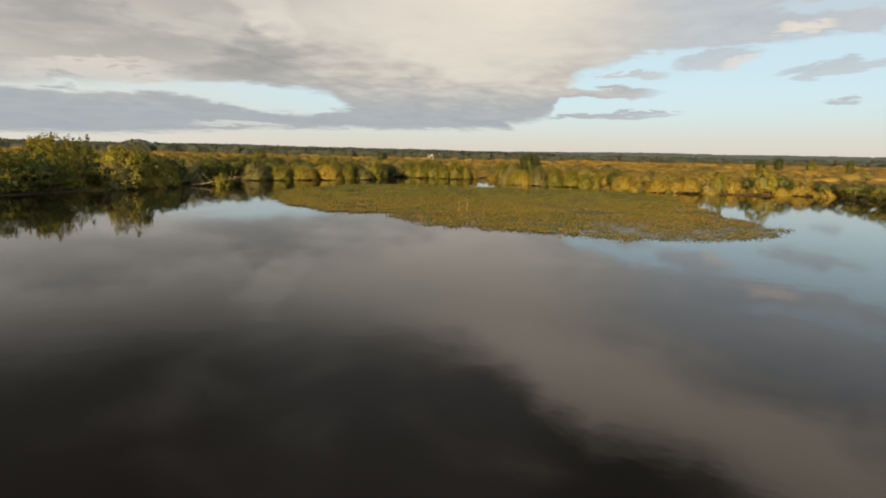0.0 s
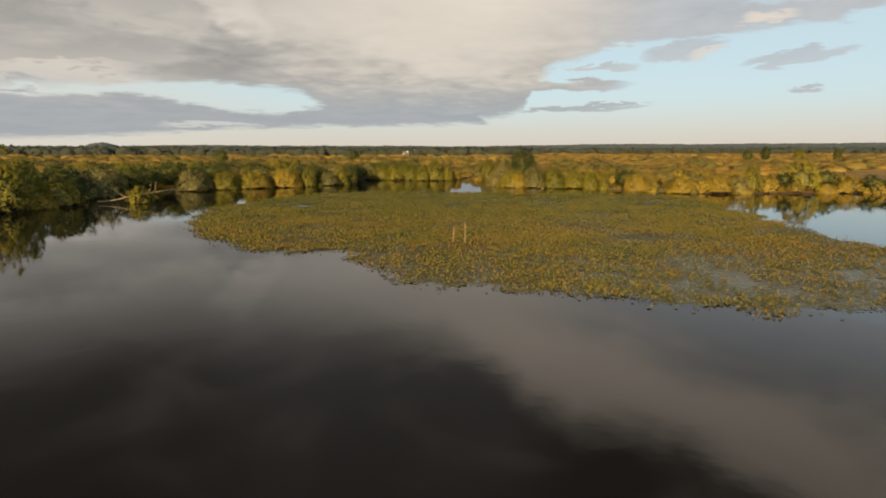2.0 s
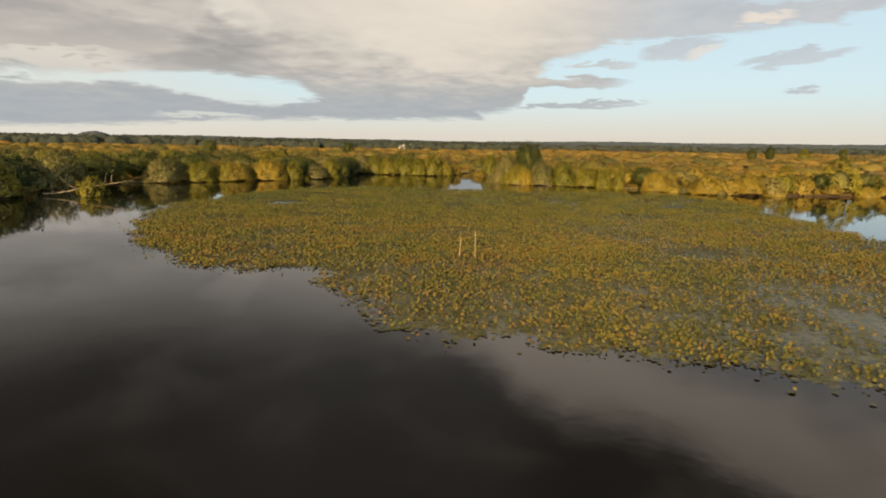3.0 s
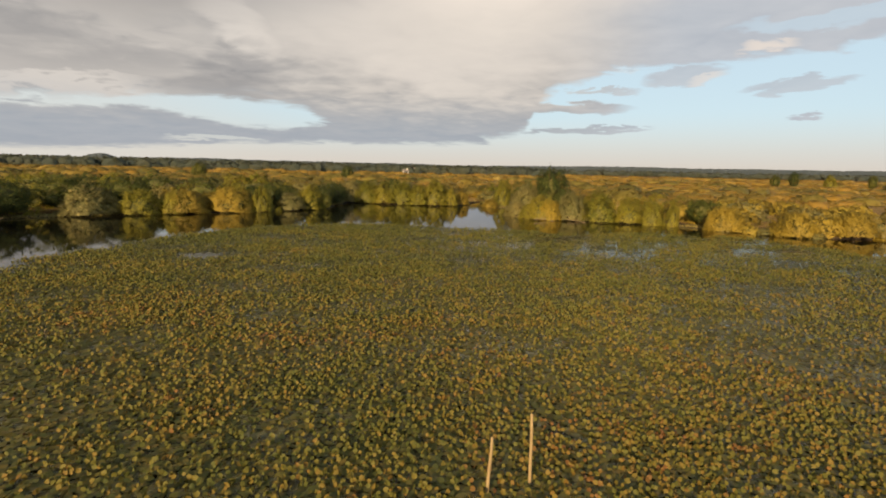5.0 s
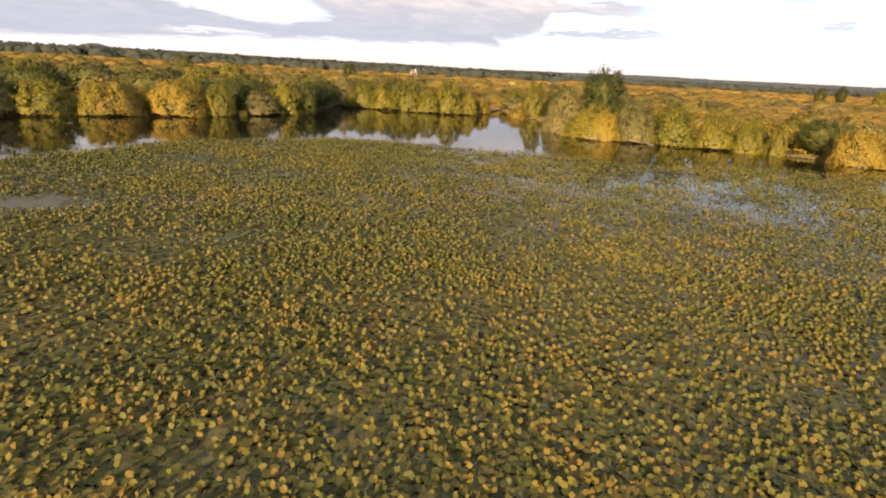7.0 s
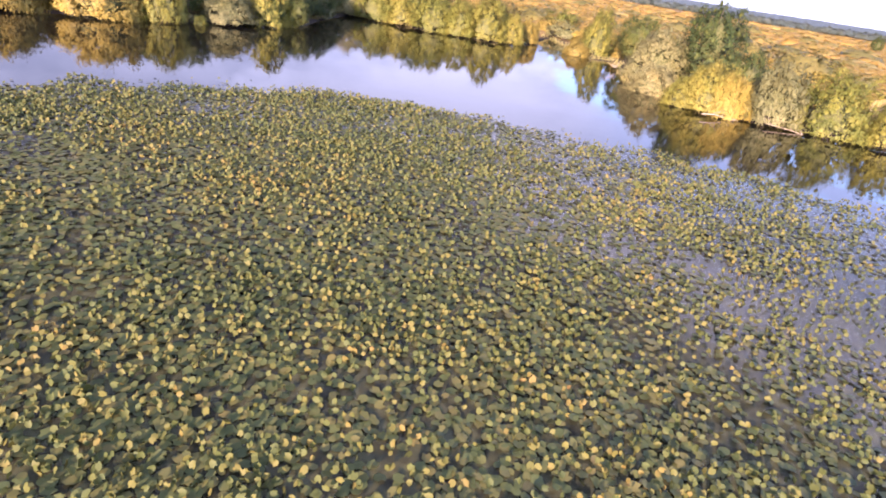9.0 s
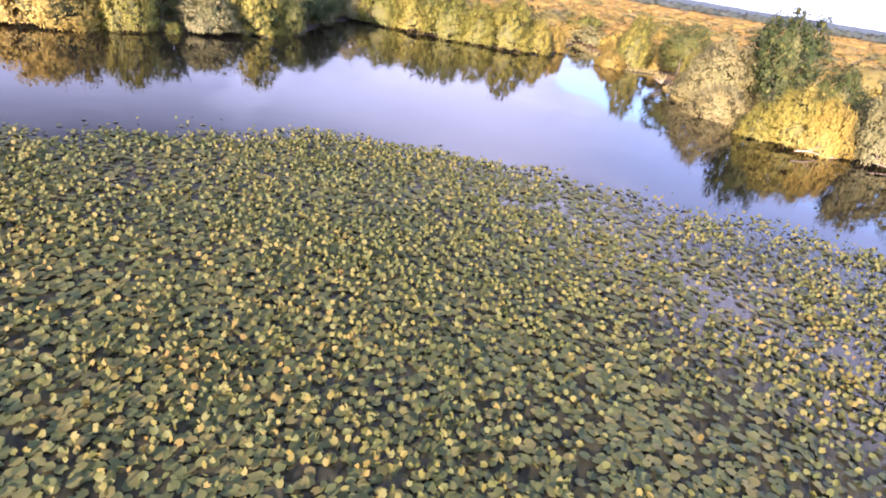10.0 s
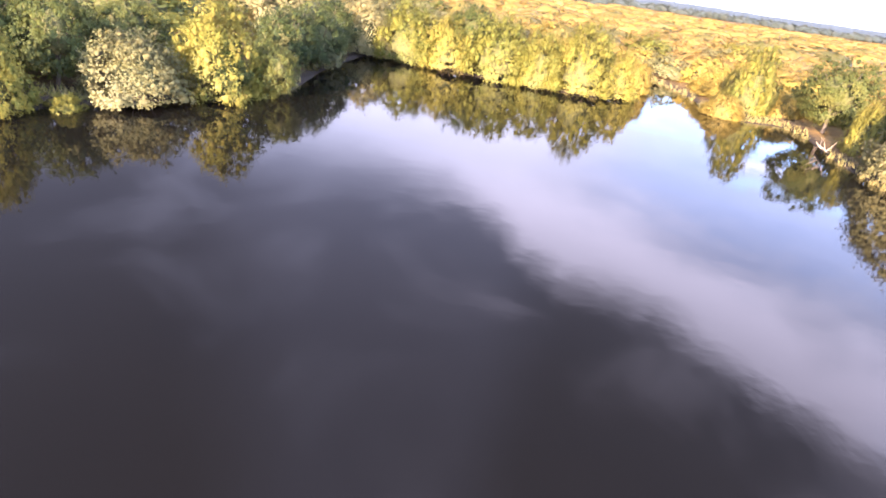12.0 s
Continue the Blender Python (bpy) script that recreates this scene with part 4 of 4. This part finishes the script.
rs = np.random.RandomState(61)
shapes, spots, far = [], [], random.Random(6)
for k in range(8):
    shapes.append(joined([core(1.0, 1.0, 0.0, 0.72, 4, 8, k), crown(rs, 1.0, 1.0, 64, 0.072, 18, 0.0, 0.0, 0.6, k)]))
for k in range(8):
    shapes.append(joined([core(1.0, 1.0, 0.0, 0.66, 5, 10, k + 9), crown(rs, 1.0, 1.0, 360, 0.034, 40, 0.0, 0.0, 0.6, k + 9)]))
while len(spots) < 3300:
    a = far.uniform(math.radians(32), math.radians(150))
    d = 22 + 640 * far.random() ** 1.9
    i = int(a / (2 * math.pi) * STEPS)
    r = RAD[i] + d
    x, y = HUB[0] + r * math.cos(a), HUB[1] + r * math.sin(a)
    if d < 40 and far.random() < 0.5:
        continue
    rough_patch = noise.noise((x * 0.03, y * 0.03, 3))
    s = far.uniform(3.4, 7.4) * (1 + d / 190)
    h = far.uniform(1.2, 2.5) * (1.0 + 0.6 * max(0, rough_patch)) * (1.0 + (d > 250) * 0.3)
    tone = far.uniform(0.25, 1.0)
    if far.random() < (0.30 if x < 0 else 0.10) * (d < 300):   # a taller olive bush in between
        h, s, tone = h * 1.55, s * 1.15, far.uniform(0.0, 0.3)
    spots.append((x, y, ground_z(x, y) - 0.15, s, h, len(spots) * 1.7, far.randrange(8) + (8 if d < 72 else 0), tone))
v, f, own = grow(spots, shapes)
tagged(new("scrubland", mesh_np("scrubland", v, f, M["scrub"], own=own)), "wide rusty orange bog scrub stretching to the woods", "scrub", kind="stuff")

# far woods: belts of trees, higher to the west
tall, spots, belt = [], [], random.Random(8)
for k in range(6):
    tall.append(joined([core(0.9, 1.0, 0.0, 0.8, 4, 6, k), crown(rs, 0.9, 1.0, 16, 0.13, 10, 0.3, 0.0, 0.7, k)]))
for k in range(3600):
    az_d = belt.uniform(-46, 44)
    west = az_d < 12
    d = belt.uniform(640, 820) if west else belt.uniform(900, 1150)
    x, y = math.sin(radians(az_d)) * d, 25 + math.cos(radians(az_d)) * d
    gz = ground_z(x, y)
    stand = noise.noise((az_d * 0.7, d * 0.004, 2)) + 0.6 * noise.noise((az_d * 3.0, 0, 9)) + 0.5 * noise.noise((az_d * 9.0, 0, 4))
    top = 6.0 + d * math.tan(radians((0.66 if west else 0.50) + 0.16 * stand + belt.uniform(-0.22, 0.05)))
    h = max(4.0, top - gz)
    spots.append((x, y, gz - 0.3, belt.uniform(11, 26), h, k * 1.3, belt.randrange(6), 0.6 * belt.random() + 0.3 * (1 + noise.noise((az_d * 0.8, d * 0.01, 6)))))
v, f, _ = grow(spots, tall)
tagged(new("far_woods", mesh_np("far_woods", v, f, M["far_wood"])), "dark belt of distant trees along the plain, flattened for haze", "woods", kind="stuff")

# low hills on the skyline
vs, fs = [], []
cols = 900
for k, (d, lift) in enumerate(((1900, 0.0), (2350, 0.45), (2600, 1.0), (3300, 0.3))):
    for i in range(cols):
        az_d = -70 + 140 * i / (cols - 1)
        e = 0.70 + 0.12 * max(0, min(1, (az_d - 8) / 8)) + 0.10 * noise.noise((az_d * 0.12, 0, 7)) + 0.05 * noise.noise((az_d * 0.8, 0, 5)) + 0.04 * noise.noise((az_d * 3.1, 0, 5)) + 0.03 * noise.noise((az_d * 11.0, 0, 5))
        e -= 0.15 * max(0, min(1, (-24 - az_d) / 4))
        e += 0.34 * max(0, 1 - ((az_d + 29) / 1.3) ** 2)
        z = 6 + 2600 * math.tan(radians(e))
        vs.append((math.sin(radians(az_d)) * d, 25 + math.cos(radians(az_d)) * d, -2 + (z + 2) * lift))
for k in range(3):
    for i in range(cols - 1):
        fs.append((k * cols + i, k * cols + i + 1, (k + 1) * cols + i + 1, (k + 1) * cols + i))
me = bpy.data.meshes.new("hills")
me.from_pydata(vs, [], fs)
me.materials.append(M["ridge"])
tagged(new("backdrop", me), "wooded hills on the skyline, blue-green from haze in the colour", kind="structure")


# ---- trees standing out of the scrub ----
plant("alder", 196, 342, 4.5, 8.2, "lone trees on the plain")
plant("alder", 209, 346, 5, 10.2, "lone trees on the plain")
plant("willow", 230, 346, 6.5, 8.8, "lone trees on the plain")
plant("alder", 248, 338, 4.5, 9.4, "lone trees on the plain")
plant("alder", -36, 330, 6, 7.4, "lone trees on the plain")
plant("alder", -98, 300, 7, 7.2, "lone trees on the plain")

for key, (ob, _, _) in KIND.items():
    if key not in used:
        for o in (*ob.children_recursive, ob):
            bpy.data.objects.remove(o)

# ---- farmhouses at the edge of the woods ----
def farmhouse(x, y, w, d, h, turn):
    top = tagged(new("farmhouse"), "small white farmhouse with a slate roof by the far woods", "house", "farmhouses by the woods")
    def box(name, cx, cy, cz, sx, sy, sz, mat, parent, label=""):
        bm = bmesh.new()
        bmesh.ops.create_cube(bm, size=1.0, matrix=Matrix.Translation((cx, cy, cz)) @ Matrix.Diagonal((sx, sy, sz, 1)))
        me = bpy.data.meshes.new(name)
        bm.to_mesh(me)
        me.materials.append(mat)
        return part(name, me, parent, label)
    box("wall", 0, 0, h * 0.32, w, d, h * 0.64, M["plaster"], top)
    ev, rg, o = h * 0.64, h, 0.5
    vs = [(-w / 2 - o, -d / 2 - o, ev - 0.2), (w / 2 + o, -d / 2 - o, ev - 0.2), (w / 2 + o, d / 2 + o, ev - 0.2), (-w / 2 - o, d / 2 + o, ev - 0.2), (-w / 2 - o, 0, rg), (w / 2 + o, 0, rg)]
    me = bpy.data.meshes.new("roof")
    me.from_pydata(vs, [], [(0, 1, 5, 4), (2, 3, 4, 5), (0, 4, 3), (1, 2, 5), (3, 2, 1, 0)])
    me.materials.append(M["tile"])
    roof = part("roof", me, top, "grey slate gable roof")
    box("chimney", w * 0.3, 0, h, 0.9, 0.9, 1.6, M["plaster"], roof)
    for k in range(4):
        box("window", -w * 0.36 + k * w * 0.24, -d / 2, h * 0.42, 1.2, 0.12, 1.6, M["glass"], top)
    top.matrix_basis = pose(x, y, ground_z(x, y) + 0.0, 0, 0, turn)


farmhouse(-14, 646, 5.5, 5, 5.4, 12)
farmhouse(-2, 700, 7, 7, 7.0, -20)
farmhouse(-30, 690, 7, 7, 7.0, 40)

# ---- two posts in the lilies ----
for (x, y, h, lean) in ((1.3, 57.2, 1.15, 2.5), (2.17, 57.5, 1.45, -1.0)):
    pts = [(0, 0, -1.6), (0.01, 0, -0.4), (0.0, 0.005, 0.3), (0.012, 0, h * 0.7), (0.006, 0.0, h - 0.02), (0.006, 0, h)]
    v, f = tube(pts, (0.036, 0.036, 0.034, 0.03, 0.028, 0.002), 9)
    ob = tagged(new("wooden_post", mesh_np("wooden_post", v, f, M["post"])), "thin weathered wooden post standing among lily leaves", "post", "posts in the lilies")
    ob.matrix_basis = pose(x, y, 0, lean, lean * 0.6, 30)


# ---- fallen and dead wood ----
def dead_tree(x, y, seed, reach, turn, label, leafy):
    rng, rs = random.Random(seed), np.random.RandomState(seed)
    top = tagged(new("fallen_tree"), label, "dead tree")
    v, f, pts = limb(rng, (-reach * 0.55, 0.3, 0.25), (1, -0.05, 0.0), reach, 0.075 if leafy else 0.05, 8, -0.05, 0.10, 8)
    part("trunk", mesh_np("trunk", v, f, M["dead"]), top, "bleached bare trunk lying over the water")
    for i in range(6):
        p = pts[1 + i % (len(pts) - 2)]
        v, f, _ = limb(rng, p, (rng.uniform(-0.8, 0.8), rng.uniform(-0.9, 0.3), rng.uniform(0.3, 1.2)), rng.uniform(0.25, 0.5) * reach * 0.6, 0.04 if leafy else 0.03, 5, 0, 0.3)
        part("branch", mesh_np("branch", v, f, M["dead"]), top)
    if leafy:
        part("leaves", mesh_np("leaves", *crown(rs, 2.8, 2.4, 1500, 0.09, 26, 0.4), M["willow"]), top, "yellow leafy regrowth")
    top.matrix_basis = pose(x, y, 0, 0, 0, turn)


dead_tree(-35.2, 89.2, 5, 9.0, 8, "bleached fallen tree with yellow regrowth in the shallows", True)
dead_tree(13.9, 133.6, 6, 3.2, 250, "bare dead branches reaching over the water beside sallows", False)
dead_tree(16.4, 116.6, 7, 3.2, 25, "pale fallen branches under a yellow willow bush", False)
dead_tree(20.4, 115.4, 8, 3.0, -15, "pale fallen branches at the foot of bank bushes", False)

# ---- dry reeds and bank grass ----
def reed_bed(x, y, spread, n, h, seed):
    rs = np.random.RandomState(seed)
    cx, cy = rs.normal(0, spread, n), rs.normal(0, spread * 0.5, n)
    hh, lean = h * rs.uniform(0.6, 1.1, n), rs.uniform(0, 6.28, n)
    wd = rs.uniform(0.012, 0.025, n)
    k = hh * rs.uniform(0.02, 0.16, n)
    base = np.stack([cx, cy, np.zeros(n) - 0.3], 1)
    side = np.stack([np.cos(lean + 1.57), np.sin(lean + 1.57), np.zeros(n)], 1) * wd[:, None]
    tip = np.stack([cx + np.cos(lean) * k, cy + np.sin(lean) * k, hh], 1)
    v = np.stack([base - side, base + side, tip + side * 0.35, tip - side * 0.35], 1).reshape(-1, 3)
    ob = tagged(new("reed_clump", mesh_np("reed_clump", v, np.arange(4 * n).reshape(n, 4), M["reed"])), "clump of dry straw-coloured reeds at the waterline", "reeds", "reeds along the bank")
    ob.matrix_basis = pose(x, y, max(0.0, ground_z(x, y)), 0, 0, 0)


reed_bed(25.6, 116.2, 0.35, 110, 2.4, 1)

rs = np.random.RandomState(14)
n = 16000
pts = []
edge = random.Random(15)
while len(pts) < n:
    a = edge.uniform(-0.2, math.pi + 0.55)
    i = int((a % (2 * math.pi)) / (2 * math.pi) * STEPS) % STEPS
    r = RAD[i] + 0.2 + 2.2 * edge.random() ** 2
    x, y = HUB[0] + r * math.cos(a), HUB[1] + r * math.sin(a)
    if noise.noise((x * 0.35, y * 0.35, 4)) < -0.1:
        continue
    pts.append((x, y, max(ground_z(x, y), 0) - 0.03))
p = np.array(pts)
lean, hh = rs.uniform(0, 6.28, n), rs.uniform(0.1, 0.32, n)
side = np.stack([np.cos(lean + 1.57), np.sin(lean + 1.57), np.zeros(n)], 1) * 0.03
tip = p + np.stack([np.cos(lean) * hh * 0.5, np.sin(lean) * hh * 0.5, hh], 1)
v = np.stack([p - side, p + side, tip + side * 0.2, tip - side * 0.2], 1).reshape(-1, 3)
tagged(new("bank_grass", mesh_np("bank_grass", v, np.arange(4 * n).reshape(n, 4), M["grass"])), "tufts of marsh grass along the muddy bank", "grass", kind="stuff")
